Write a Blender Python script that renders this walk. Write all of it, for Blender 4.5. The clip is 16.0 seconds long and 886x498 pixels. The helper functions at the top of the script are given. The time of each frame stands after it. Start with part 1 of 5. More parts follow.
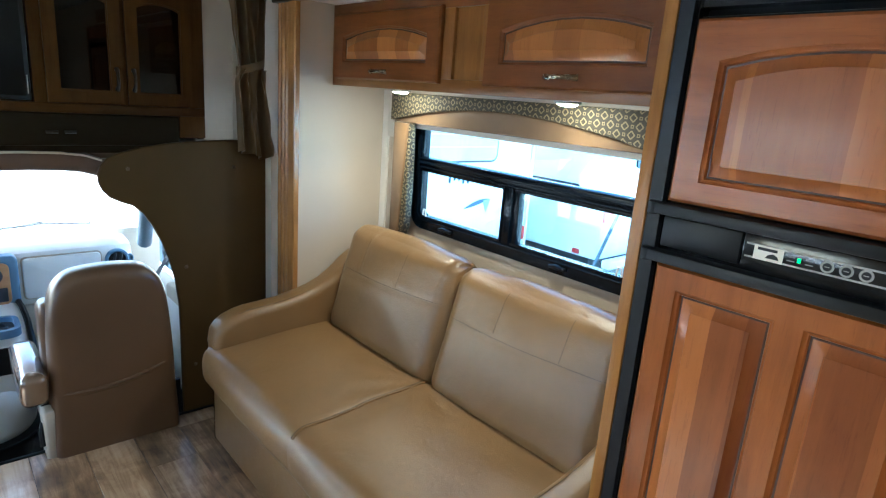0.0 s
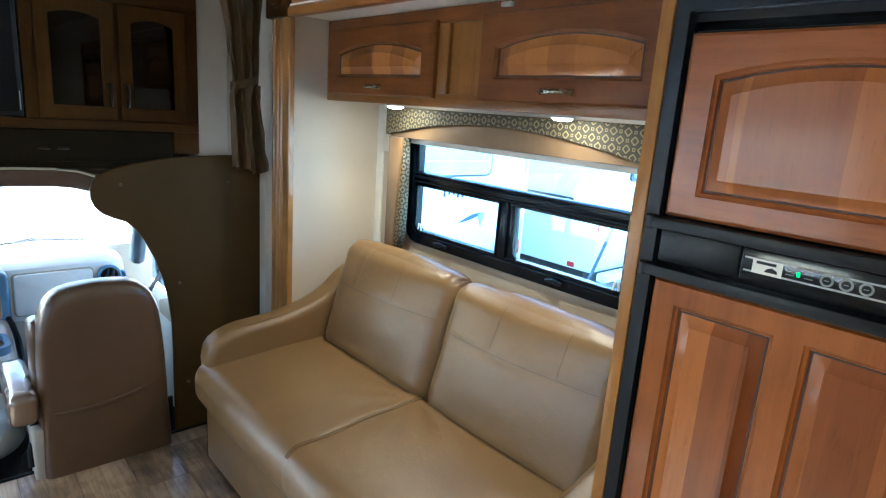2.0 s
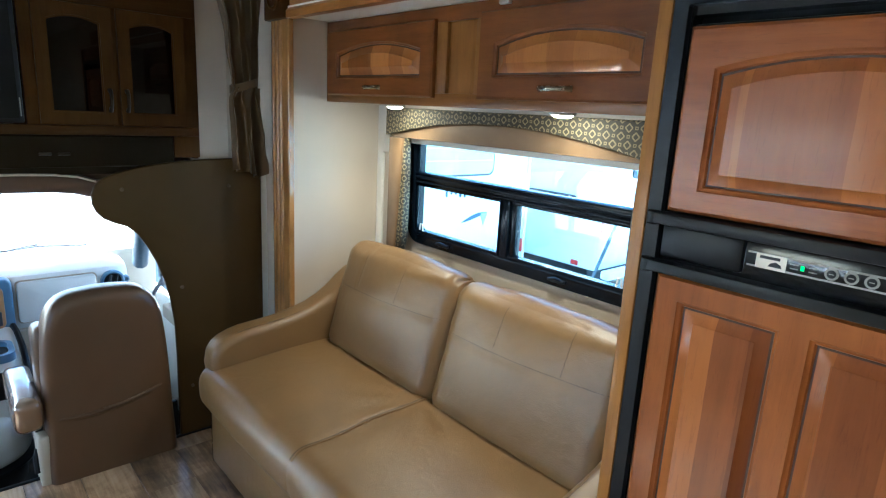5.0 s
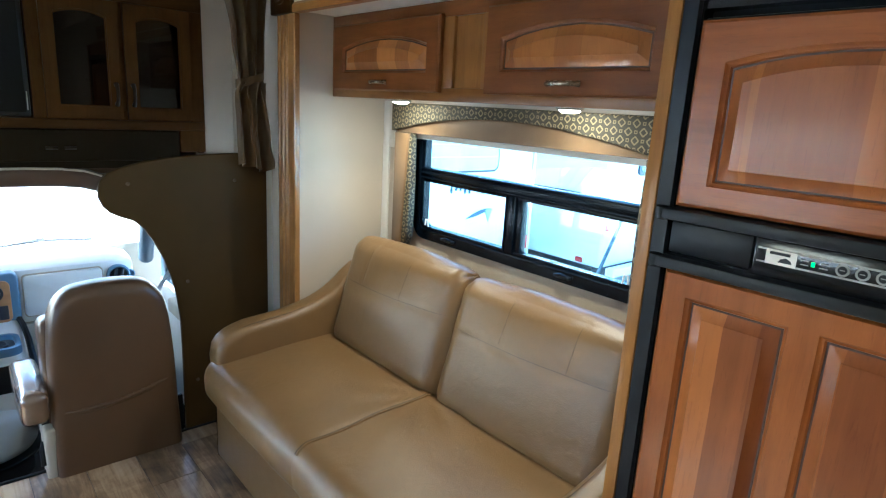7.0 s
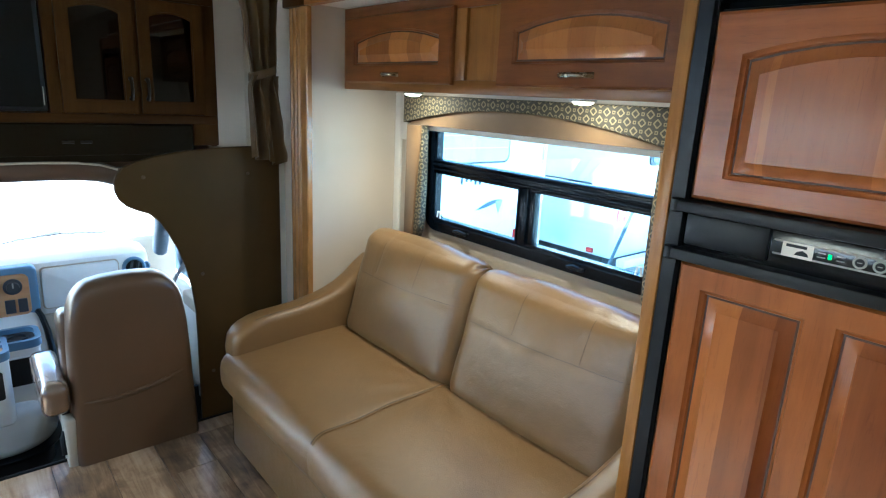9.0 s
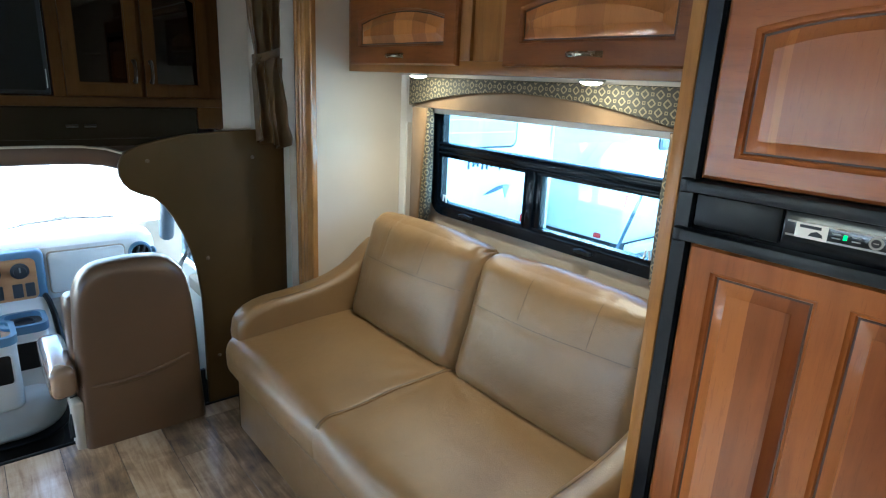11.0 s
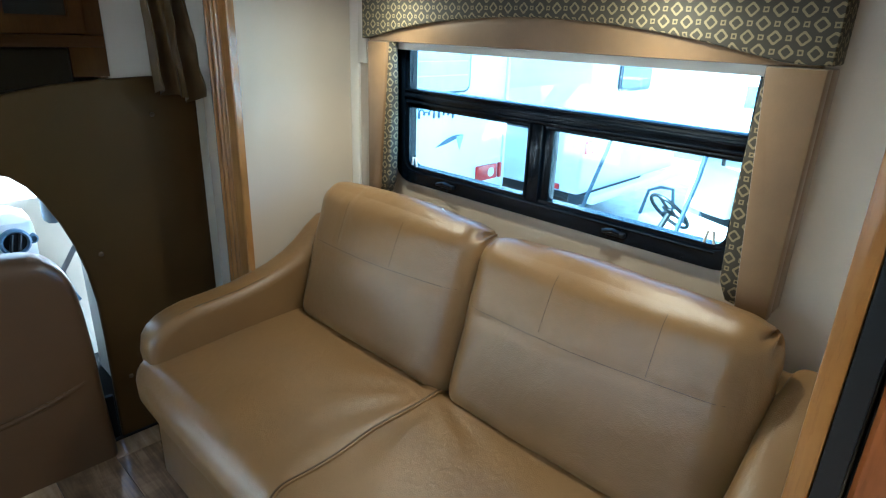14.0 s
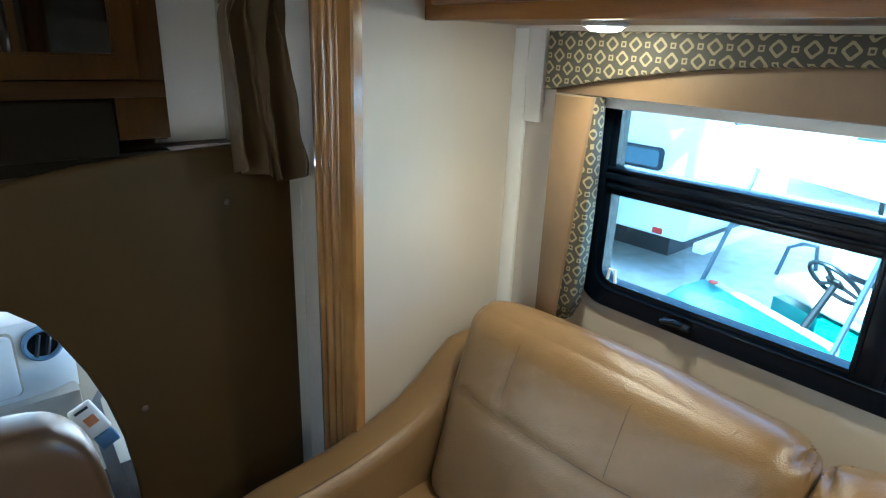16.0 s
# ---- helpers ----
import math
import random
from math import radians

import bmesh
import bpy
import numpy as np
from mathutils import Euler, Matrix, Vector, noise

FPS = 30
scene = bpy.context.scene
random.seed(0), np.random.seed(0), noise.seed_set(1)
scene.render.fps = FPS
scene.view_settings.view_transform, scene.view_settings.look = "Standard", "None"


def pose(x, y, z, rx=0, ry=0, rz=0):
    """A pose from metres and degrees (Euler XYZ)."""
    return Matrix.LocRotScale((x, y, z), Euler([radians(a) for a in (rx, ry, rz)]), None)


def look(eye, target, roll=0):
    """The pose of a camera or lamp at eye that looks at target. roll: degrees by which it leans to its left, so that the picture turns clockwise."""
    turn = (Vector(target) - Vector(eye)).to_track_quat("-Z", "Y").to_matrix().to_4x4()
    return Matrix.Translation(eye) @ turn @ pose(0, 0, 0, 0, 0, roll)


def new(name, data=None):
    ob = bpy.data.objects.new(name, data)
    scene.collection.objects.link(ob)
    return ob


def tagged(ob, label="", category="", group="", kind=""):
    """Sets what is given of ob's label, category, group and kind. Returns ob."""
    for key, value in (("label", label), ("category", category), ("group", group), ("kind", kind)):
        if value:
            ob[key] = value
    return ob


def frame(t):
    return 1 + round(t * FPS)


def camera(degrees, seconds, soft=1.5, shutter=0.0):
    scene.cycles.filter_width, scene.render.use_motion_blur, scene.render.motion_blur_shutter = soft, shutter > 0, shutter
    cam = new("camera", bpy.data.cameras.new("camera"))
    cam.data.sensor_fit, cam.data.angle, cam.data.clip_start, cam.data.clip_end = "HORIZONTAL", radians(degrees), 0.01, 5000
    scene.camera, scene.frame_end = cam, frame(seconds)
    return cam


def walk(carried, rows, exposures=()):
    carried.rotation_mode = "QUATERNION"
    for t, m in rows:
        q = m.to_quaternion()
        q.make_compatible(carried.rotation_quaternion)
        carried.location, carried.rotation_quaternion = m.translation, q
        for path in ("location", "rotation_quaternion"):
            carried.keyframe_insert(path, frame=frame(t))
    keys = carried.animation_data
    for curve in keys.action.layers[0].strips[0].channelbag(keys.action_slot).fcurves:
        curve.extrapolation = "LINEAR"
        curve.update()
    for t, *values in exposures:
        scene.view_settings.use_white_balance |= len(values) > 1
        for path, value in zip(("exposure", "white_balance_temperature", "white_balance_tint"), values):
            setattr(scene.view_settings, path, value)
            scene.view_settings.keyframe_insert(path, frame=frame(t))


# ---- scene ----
cam = camera(73.9, 16.0, 1.2)
PATH = [
    (0, (0.409, 0.299, 1.467), (1.698, 1.744, 0.965), 4.3),
    (0.5, (0.401, 0.305, 1.461), (1.689, 1.754, 0.969), 4.4),
    (1, (0.412, 0.315, 1.456), (1.708, 1.759, 0.972), 4.6),
    (1.5, (0.403, 0.313, 1.466), (1.701, 1.762, 1.004), 4.4),
    (2, (0.414, 0.31, 1.467), (1.721, 1.753, 1.012), 4.1),
    (2.5, (0.426, 0.307, 1.464), (1.745, 1.741, 1.012), 3.9),
    (3, (0.435, 0.305, 1.463), (1.754, 1.74, 1.015), 3.6),
    (3.5, (0.434, 0.313, 1.46), (1.746, 1.754, 1.009), 3.5),
    (4, (0.421, 0.307, 1.467), (1.726, 1.754, 1.02), 3.3),
    (6.5, (0.429, 0.318, 1.459), (1.721, 1.771, 0.991), 3.1),
    (7, (0.421, 0.317, 1.459), (1.708, 1.775, 0.992), 3.3),
    (7.5, (0.408, 0.317, 1.462), (1.692, 1.775, 0.988), 3.2),
    (8, (0.43, 0.31, 1.46), (1.708, 1.768, 0.97), 3.0),
    (8.5, (0.408, 0.32, 1.458), (1.673, 1.788, 0.962), 3.1),
    (9, (0.407, 0.319, 1.465), (1.666, 1.791, 0.966), 2.9),
    (11.5, (0.424, 0.337, 1.446), (1.654, 1.813, 0.888), 2.9),
    (12, (0.422, 0.351, 1.441), (1.648, 1.823, 0.867), 3.2),
    (12.5, (0.42, 0.413, 1.407), (1.674, 1.841, 0.785), 3.4),
    (13, (0.514, 0.598, 1.284), (1.813, 1.958, 0.606), 3.6),
    (13.5, (0.69, 0.632, 1.383), (2.011, 1.961, 0.683), 2.5),
    (14, (0.689, 0.83, 1.393), (2.042, 2.123, 0.69), 2.1),
    (14.5, (0.693, 1.012, 1.441), (2.054, 2.31, 0.761), 1.3),
    (15, (0.906, 1.244, 1.437), (2.231, 2.574, 0.747), 1.0),
    (15.5, (0.968, 1.42, 1.42), (2.316, 2.728, 0.733), 1.6),
    (16, (0.955, 1.604, 1.434), (2.202, 3.022, 0.777), 2.2),
]
walk(cam, [(t, look(eye, target, roll)) for t, eye, target, roll in PATH], [(0.0, 3.36, 4900, 1.0), (9.0, 3.35, 4890, 0.5), (12.0, 3.25, 4830, -0.5), (13.5, 3.05, 4850, -0.5), (14.5, 3.13, 4900, -0.5), (16.0, 3.08, 4920, -0.5)])

# ---- light ----
SUN_UP, SUN_FROM = radians(40), radians(-50)
world = bpy.data.worlds.new("sky")
scene.world = world
world.use_nodes = True
wn = world.node_tree.nodes
sky = wn.new("ShaderNodeTexSky")
sky.sky_type = "NISHITA"
sky.sun_disc = False
sky.sun_elevation, sky.sun_rotation = SUN_UP, SUN_FROM
sky.dust_density = 2.0
wn["Background"].inputs["Strength"].default_value = 0.15
world.node_tree.links.new(sky.outputs["Color"], wn["Background"].inputs["Color"])
sun = new("sun", bpy.data.lights.new("sun", "SUN"))
sun.data.energy, sun.data.angle, sun.data.color = 5.0, radians(0.5), (1.0, 0.95, 0.88)
sun_way = Vector((math.sin(SUN_FROM) * math.cos(SUN_UP), math.cos(SUN_FROM) * math.cos(SUN_UP), math.sin(SUN_UP)))
sun.matrix_world = look(sun_way * 30, (0, 0, 0))


# ---- materials ----
class Nodes:
    """A small writer of node trees."""

    def __init__(self, name):
        self.mat = bpy.data.materials.new(name)
        self.mat.use_nodes = True
        self.tree = self.mat.node_tree
        self.bsdf = self.tree.nodes["Principled BSDF"]
        self.coord = self.tree.nodes.new("ShaderNodeTexCoord").outputs["Object"]

    def add(self, kind, inputs=(), **props):
        n = self.tree.nodes.new(kind)
        if "operation" in props:
            n.operation = props["operation"]
        if "use_clamp" in props:
            n.use_clamp = props["use_clamp"]
        if "data_type" in props:
            n.data_type, n.blend_type = props["data_type"], props["blend_type"]
        if "noise_dimensions" in props:
            n.noise_dimensions = props["noise_dimensions"]
        for k, v in dict(inputs).items():
            self.plug(v, n.inputs[k])
        return n

    def plug(self, v, socket):
        if hasattr(v, "is_output"):
            self.tree.links.new(v, socket)
        else:
            socket.default_value = v

    def math(self, op, a, b=0.0, clamp=False):
        n = self.add("ShaderNodeMath", {0: a, 1: b}, operation=op, use_clamp=clamp)
        return n.outputs[0]

    def scaled(self, sx, sy, sz, turn=(0, 0, 0)):
        return self.add("ShaderNodeMapping", {"Vector": self.coord, "Scale": (sx, sy, sz), "Rotation": turn}).outputs[0]

    def noise(self, vector, scale=5.0, detail=4.0, rough=0.55, distort=0.0):
        return self.add("ShaderNodeTexNoise", {"Vector": vector, "Scale": scale, "Detail": detail, "Roughness": rough,
                                               "Distortion": distort}).outputs["Fac"]

    def ramp(self, fac, stops):
        n = self.add("ShaderNodeValToRGB", {"Fac": fac})
        e = n.color_ramp.elements
        while len(e) < len(stops):
            e.new(0.5)
        for el, (p, c) in zip(e, stops):
            el.position, el.color = p, (*c, 1.0)
        return n.outputs["Color"]

    def mix(self, fac, a, b, blend="MIX"):
        n = self.add("ShaderNodeMix", data_type="RGBA", blend_type=blend)
        self.plug(fac, n.inputs[0])
        self.plug(a if hasattr(a, "is_output") else (*a, 1.0), n.inputs[6])
        self.plug(b if hasattr(b, "is_output") else (*b, 1.0), n.inputs[7])
        return n.outputs[2]

    def done(self, colour, rough=0.5, bump=None, strength=0.2, distance=0.002, **more):
        self.plug(colour if hasattr(colour, "is_output") else (*colour, 1.0), self.bsdf.inputs["Base Color"])
        self.plug(rough, self.bsdf.inputs["Roughness"])
        if bump is not None:
            b = self.add("ShaderNodeBump", {"Height": bump, "Strength": strength, "Distance": distance})
            self.tree.links.new(b.outputs[0], self.bsdf.inputs["Normal"])
        for k, v in more.items():
            self.plug(v, self.bsdf.inputs[k.replace("_", " ")])
        return self.mat


def shade(c, k):
    return tuple(v * k for v in c)


def plain(name, colour, rough=0.5, vary=0.15, grain=60.0, strength=0.1, metal=0.0):
    """Paint, plastic or metal with faint blotches and fine grain."""
    n = Nodes(name)
    big = n.noise(n.coord, 6.0, 3.0)
    fine = n.noise(n.coord, grain, 3.0)
    c = n.ramp(big, [(0.3, shade(colour, 1 - vary)), (0.7, shade(colour, 1 + vary * 0.6))])
    r = n.math("ADD", n.math("MULTIPLY", fine, 0.16), rough - 0.08)
    return n.done(c, r, fine, strength, 0.001, Metallic=metal)


def leather(name, colour, rough=0.42, wrinkle=0.25, shine=0.5):
    n = Nodes(name)
    big = n.noise(n.coord, 4.5, 4.0)
    pores = n.add("ShaderNodeTexVoronoi", {"Vector": n.coord, "Scale": 420.0}).outputs["Distance"]
    folds = n.noise(n.coord, 24.0, 5.0, 0.6, 0.8)
    c = n.ramp(big, [(0.25, shade(colour, 0.86)), (0.75, shade(colour, 1.1))])
    c = n.mix(n.math("MULTIPLY", folds, 0.25), c, shade(colour, 0.75))
    sag = n.noise(n.coord, 9.0, 3.0, 0.5, 1.2)
    h = n.math("ADD", n.math("ADD", n.math("MULTIPLY", pores, 0.25), folds), n.math("MULTIPLY", sag, 1.1))
    r = n.math("ADD", n.math("MULTIPLY", big, 0.16), rough - 0.08)
    return n.done(c, r, h, wrinkle, 0.003, Specular_IOR_Level=shine)


def wood(name, dark, light, along="z", rough=0.33, across="y", coat=0.35, tones=()):
    """Cherry-like wood; tones: (where a glued strip begins across the boards, how light it is) from low to high."""
    n = Nodes(name)
    squash = {"x": (2.0, 22, 22), "y": (22, 2.0, 22), "z": (22, 22, 2.0)}[along]
    v = n.scaled(*squash)
    grain = n.noise(v, 1.6, 6.0, 0.6, 0.6)
    fine = n.noise(v, 9.0, 4.0, 0.6)
    cloud = n.noise(n.coord, 5.0, 3.0)
    f = n.math("ADD", n.math("MULTIPLY", grain, 0.55), n.math("MULTIPLY", cloud, 0.5))
    if tones:
        xyz = n.add("ShaderNodeSeparateXYZ", {0: n.coord})
        low, high = tones[0][0], tones[-1][0] + 0.1
        wobble = n.math("MULTIPLY", n.math("SUBTRACT", cloud, 0.5), 0.006)
        w = n.math("DIVIDE", n.math("SUBTRACT", n.math("ADD", xyz.outputs["XYZ".index(across.upper())], wobble), low), high - low)
        steps = n.add("ShaderNodeValToRGB", {"Fac": w})
        e = steps.color_ramp
        e.interpolation = "CONSTANT"
        while len(e.elements) < len(tones):
            e.elements.new(0.5)
        for el, (p, v) in zip(e.elements, tones):
            el.position, el.color = (p - low) / (high - low), (v, v, v, 1)
        f = n.math("ADD", n.math("MULTIPLY", f, 0.45), n.math("ADD", n.math("MULTIPLY", steps.outputs[0], 0.55), 0.02))
    c = n.ramp(f, [(0.27, dark), (0.5, tuple((a + b) / 2 for a, b in zip(dark, light))), (0.74, light)])
    c = n.mix(n.math("MULTIPLY", n.math("GREATER_THAN", fine, 0.61), 0.17), c, shade(dark, 0.6))
    r = n.math("ADD", n.math("MULTIPLY", fine, 0.15), rough - 0.07)
    return n.done(c, r, fine, 0.06, 0.001, Coat_Weight=coat, Coat_Roughness=0.13, Specular_IOR_Level=0.28)


def plank_vinyl(name):
    """Worn, smoky timber print, another board for every plank."""
    n = Nodes(name)
    rnd = n.add("ShaderNodeObjectInfo").outputs["Random"]
    shift = n.add("ShaderNodeCombineXYZ", {0: n.math("MULTIPLY", rnd, 37.0), 1: n.math("MULTIPLY", rnd, 91.0), 2: 0.0}).outputs[0]
    moved = n.add("ShaderNodeVectorMath", {0: n.coord, 1: shift}, operation="ADD").outputs[0]
    v = n.add("ShaderNodeMapping", {"Vector": moved, "Scale": (20, 1.6, 1)}).outputs[0]
    grain = n.noise(v, 1.8, 8.0, 0.65, 0.9)
    cloud = n.noise(moved, 5.5, 5.0, 0.6, 0.6)
    saw = n.noise(n.add("ShaderNodeMapping", {"Vector": moved, "Scale": (4, 60, 1)}).outputs[0], 1.5, 3.0)
    f = n.math("ADD", n.math("MULTIPLY", grain, 0.5), n.math("MULTIPLY", cloud, 0.5))
    f = n.math("ADD", f, n.math("MULTIPLY", n.math("SUBTRACT", rnd, 0.5), 0.16))
    c = n.ramp(f, [(0.32, (0.075, 0.046, 0.025)), (0.45, (0.26, 0.165, 0.085)), (0.54, (0.43, 0.30, 0.175)), (0.66, (0.60, 0.47, 0.32))])
    c = n.mix(n.math("MULTIPLY", saw, 0.25), c, (0.05, 0.035, 0.025))
    r = n.math("ADD", n.math("MULTIPLY", grain, 0.25), 0.22)
    return n.done(c, r, grain, 0.10, 0.002, Coat_Weight=1.0, Coat_Roughness=0.24, Coat_IOR=1.85)


def wall_board(name, colour):
    n = Nodes(name)
    weave = n.noise(n.scaled(400, 400, 90), 1.0, 2.0)
    weft = n.noise(n.scaled(90, 90, 400), 1.0, 2.0)
    big = n.noise(n.coord, 2.5, 4.0)
    c = n.ramp(big, [(0.3, shade(colour, 0.93)), (0.7, shade(colour, 1.03))])
    w = n.math("ADD", weave, weft)
    c = n.mix(n.math("MULTIPLY", w, 0.1), c, shade(colour, 0.7))
    return n.done(c, 0.6, w, 0.12, 0.001)


def diamond_cloth(name, ground, figure, cell=0.049):
    """Woven cloth with cream diamond rings, a dot in each, and small rings between them."""
    n = Nodes(name)
    xyz = n.add("ShaderNodeSeparateXYZ", {0: n.coord})
    wob = n.noise(n.coord, 70.0, 2.0)
    def local(out, off):
        u = n.math("ADD", n.math("DIVIDE", out, cell), off)
        u = n.math("ADD", u, n.math("MULTIPLY", n.math("SUBTRACT", wob, 0.5), 0.05))
        return n.math("ABSOLUTE", n.math("SUBTRACT", n.math("FRACT", u), 0.5))
    marks = []
    for oy, oz, r0, r1, sharp in ((0.0, 0.0, 0.185, 0.305, True), (0.5, 0.5, 0.185, 0.305, True),
                                  (0.5, 0.0, 0.050, 0.105, False), (0.0, 0.5, 0.050, 0.105, False)):
        a, b = local(n.math("ADD", xyz.outputs["Y"], xyz.outputs["X"]), oy), local(xyz.outputs["Z"], oz)
        if sharp:
            d = n.math("MAXIMUM", n.math("ADD", a, b), n.math("MULTIPLY", n.math("MAXIMUM", a, b), 1.15))
        else:
            d = n.math("MAXIMUM", a, b)
        marks.append(n.math("MULTIPLY", n.math("GREATER_THAN", d, r0), n.math("LESS_THAN", d, r1)))
    m = marks[0]
    for mark in marks[1:]:
        m = n.math("MAXIMUM", m, mark)
    thread = n.noise(n.scaled(500, 500, 500), 1.0, 2.0)
    c = n.mix(m, ground, figure)
    c = n.mix(n.math("MULTIPLY", thread, 0.45), c, shade(ground, 0.8))
    return n.done(c, 0.75, n.math("ADD", thread, m), 0.3, 0.001)


def cloth(name, colour, rough=0.7, sheen=0.2):
    n = Nodes(name)
    thread = n.noise(n.scaled(350, 350, 120), 1.0, 2.0)
    big = n.noise(n.coord, 9.0, 4.0)
    c = n.ramp(big, [(0.3, shade(colour, 0.85)), (0.7, shade(colour, 1.1))])
    c = n.mix(n.math("MULTIPLY", thread, 0.3), c, shade(colour, 0.6))
    return n.done(c, rough, thread, 0.2, 0.001, Sheen_Weight=sheen)


def glass(name, tint=(1, 1, 1), gloss=0.06):
    m = bpy.data.materials.new(name)
    m.use_nodes = True
    t = m.node_tree
    t.nodes.clear()
    clear = t.nodes.new("ShaderNodeBsdfTransparent")
    clear.inputs[0].default_value = (*tint, 1)
    shine = t.nodes.new("ShaderNodeBsdfGlossy")
    shine.inputs["Roughness"].default_value = 0.02
    mix = t.nodes.new("ShaderNodeMixShader")
    out = t.nodes.new("ShaderNodeOutputMaterial")
    mix.inputs[0].default_value = gloss
    t.links.new(clear.outputs[0], mix.inputs[1])
    t.links.new(shine.outputs[0], mix.inputs[2])
    t.links.new(mix.outputs[0], out.inputs[0])
    return m


def lit(name, colour, strength):
    m = Nodes(name)
    m.plug((*colour, 1), m.bsdf.inputs["Emission Color"])
    m.plug(strength, m.bsdf.inputs["Emission Strength"])
    return m.done(colour, 0.4)


CHERRY_D, CHERRY_L = (0.155, 0.040, 0.007), (0.355, 0.115, 0.022)
M_CHERRY = wood("cherry wood upright", CHERRY_D, CHERRY_L, "z", coat=0.15)
M_CHERRY_RAIL = wood("cherry wood lying", CHERRY_D, CHERRY_L, "y", coat=0.15)
M_FACE = wood("face frame wood", (0.13, 0.050, 0.009), (0.29, 0.125, 0.025), "z", coat=0.1)
M_FACE_RAIL = wood("face frame rail wood", (0.13, 0.050, 0.009), (0.28, 0.120, 0.024), "y", coat=0.1)
M_DOOR = wood("dark cherry wood lying", (0.085, 0.024, 0.005), (0.215, 0.074, 0.0145), "y", coat=0.12)
M_CHERRY_PANEL = wood("cherry wood glued strips", (0.17, 0.055, 0.011), (0.43, 0.17, 0.037), "z", coat=0.12, tones=((1.05, 0.55), (1.22, 0.62), (1.31, 0.42), (1.40, 0.68), (1.48, 0.58), (1.545, 0.22), (1.90, 0.72), (2.05, 0.35), (2.13, 0.75), (2.24, 0.18), (2.40, 0.62)))
M_FRIDGE_PANEL = wood("cherry wood wide strips", (0.125, 0.029, 0.006), (0.40, 0.138, 0.029), "z", coat=0.2, tones=((0.30, 0.50), (0.455, 0.28), (0.545, 0.48), (0.60, 0.12), (0.676, 0.30), (0.735, 0.80)))
M_FREEZER_PANEL = wood("cherry wood wide strips of the upper door", (0.145, 0.037, 0.0075), (0.40, 0.142, 0.031), "z", coat=0.2, tones=((0.30, 0.45), (0.47, 0.72), (0.585, 0.40), (0.745, 0.75), (0.758, 0.50)))
M_MAPLE = wood("honey wood", (0.19, 0.078, 0.013), (0.40, 0.185, 0.038), "z", coat=0.15)
M_MAPLE_RAIL = wood("honey wood lying", (0.19, 0.075, 0.014), (0.40, 0.175, 0.038), "y", coat=0.15)
M_TRIM = wood("fluted trim wood", (0.14, 0.062, 0.016), (0.46, 0.225, 0.060), "z", rough=0.24, coat=0.8)
# The low light above the cab is put into these dark wood colours.
M_CAB_WOOD_DIM = wood("dimmed cab cabinet wood", (0.024, 0.0095, 0.0020), (0.066, 0.029, 0.0065), "z", rough=0.5, coat=0.0)
M_CAB_RAIL_DIM = wood("dimmed cab cabinet rail wood", (0.024, 0.0095, 0.0020), (0.062, 0.027, 0.0065), "x", rough=0.5, coat=0.0)
M_SOFA = leather("taupe sofa leather", (0.208, 0.118, 0.042), 0.34, 0.42, 0.55)
M_SEAT = leather("brown seat vinyl", (0.105, 0.057, 0.025), 0.36, 0.03, 0.6)
# The seat's vinyl again, glossier and lightened for the windscreen's sheen on it.
M_ARMREST_LIT = leather("brown seat vinyl lightened for sheen", (0.17, 0.100, 0.052), 0.24, 0.04, 0.9)
for k, v in (("Coat Weight", 1.0), ("Coat Roughness", 0.14), ("Coat IOR", 1.8)):
    M_ARMREST_LIT.node_tree.nodes["Principled BSDF"].inputs[k].default_value = v
M_BOARD = leather("dark brown padded vinyl", (0.060, 0.034, 0.010), 0.55, 0.1, 0.15)
M_PAD = leather("charcoal brown vinyl", (0.016, 0.0115, 0.0060), 0.6, 0.1, 0.04)
M_TUBE = leather("brown headliner vinyl", (0.10, 0.062, 0.040), 0.35, 0.1)
M_WALL = wall_board("cream wallboard", (0.57, 0.495, 0.40))
M_WHITE = wall_board("off-white ceiling board", (0.80, 0.77, 0.71))
M_STRIP = plain("white plastic strip", (0.74, 0.71, 0.64), 0.45, 0.05)
M_BLACK = plain("black satin plastic", (0.005, 0.0065, 0.009), 0.40, 0.2)
# Dark brown that stands for the shade in the door panel grooves.
M_GROOVE_SHADE = plain("dark brown for groove shade", (0.045, 0.014, 0.005), 0.5, 0.2)
M_BLACK_GLOSS = plain("black gloss plastic", (0.008, 0.009, 0.011), 0.16, 0.1, 30, 0.02)
M_FRAME = plain("black window frame", (0.002, 0.004, 0.008), 0.24, 0.2, 60, 0.03)
M_FRAME.node_tree.nodes["Principled BSDF"].inputs["Specular IOR Level"].default_value = 0.2
M_BLACK.node_tree.nodes["Principled BSDF"].inputs["Specular IOR Level"].default_value = 0.3
M_SCREEN = plain("dark matt screen", (0.005, 0.005, 0.0045), 0.45, 0.1, 30, 0.02)
M_SCREEN.node_tree.nodes["Principled BSDF"].inputs["Specular IOR Level"].default_value = 0.12
M_BRONZE = plain("dark bronze", (0.20, 0.155, 0.10), 0.26, 0.2, metal=0.9)
M_BRONZE_DARK = plain("blackened bronze", (0.03, 0.024, 0.017), 0.35, 0.2, metal=0.7)
M_STEEL = plain("worn steel", (0.55, 0.54, 0.52), 0.3, 0.15, metal=1.0)
M_SILVER = plain("silver printing", (0.30, 0.30, 0.28), 0.4, 0.05)
M_DIAMOND = diamond_cloth("diamond cloth", (0.040, 0.033, 0.019), (0.27, 0.215, 0.110))
M_TAN = cloth("tan valance cloth", (0.180, 0.104, 0.040), 0.55)
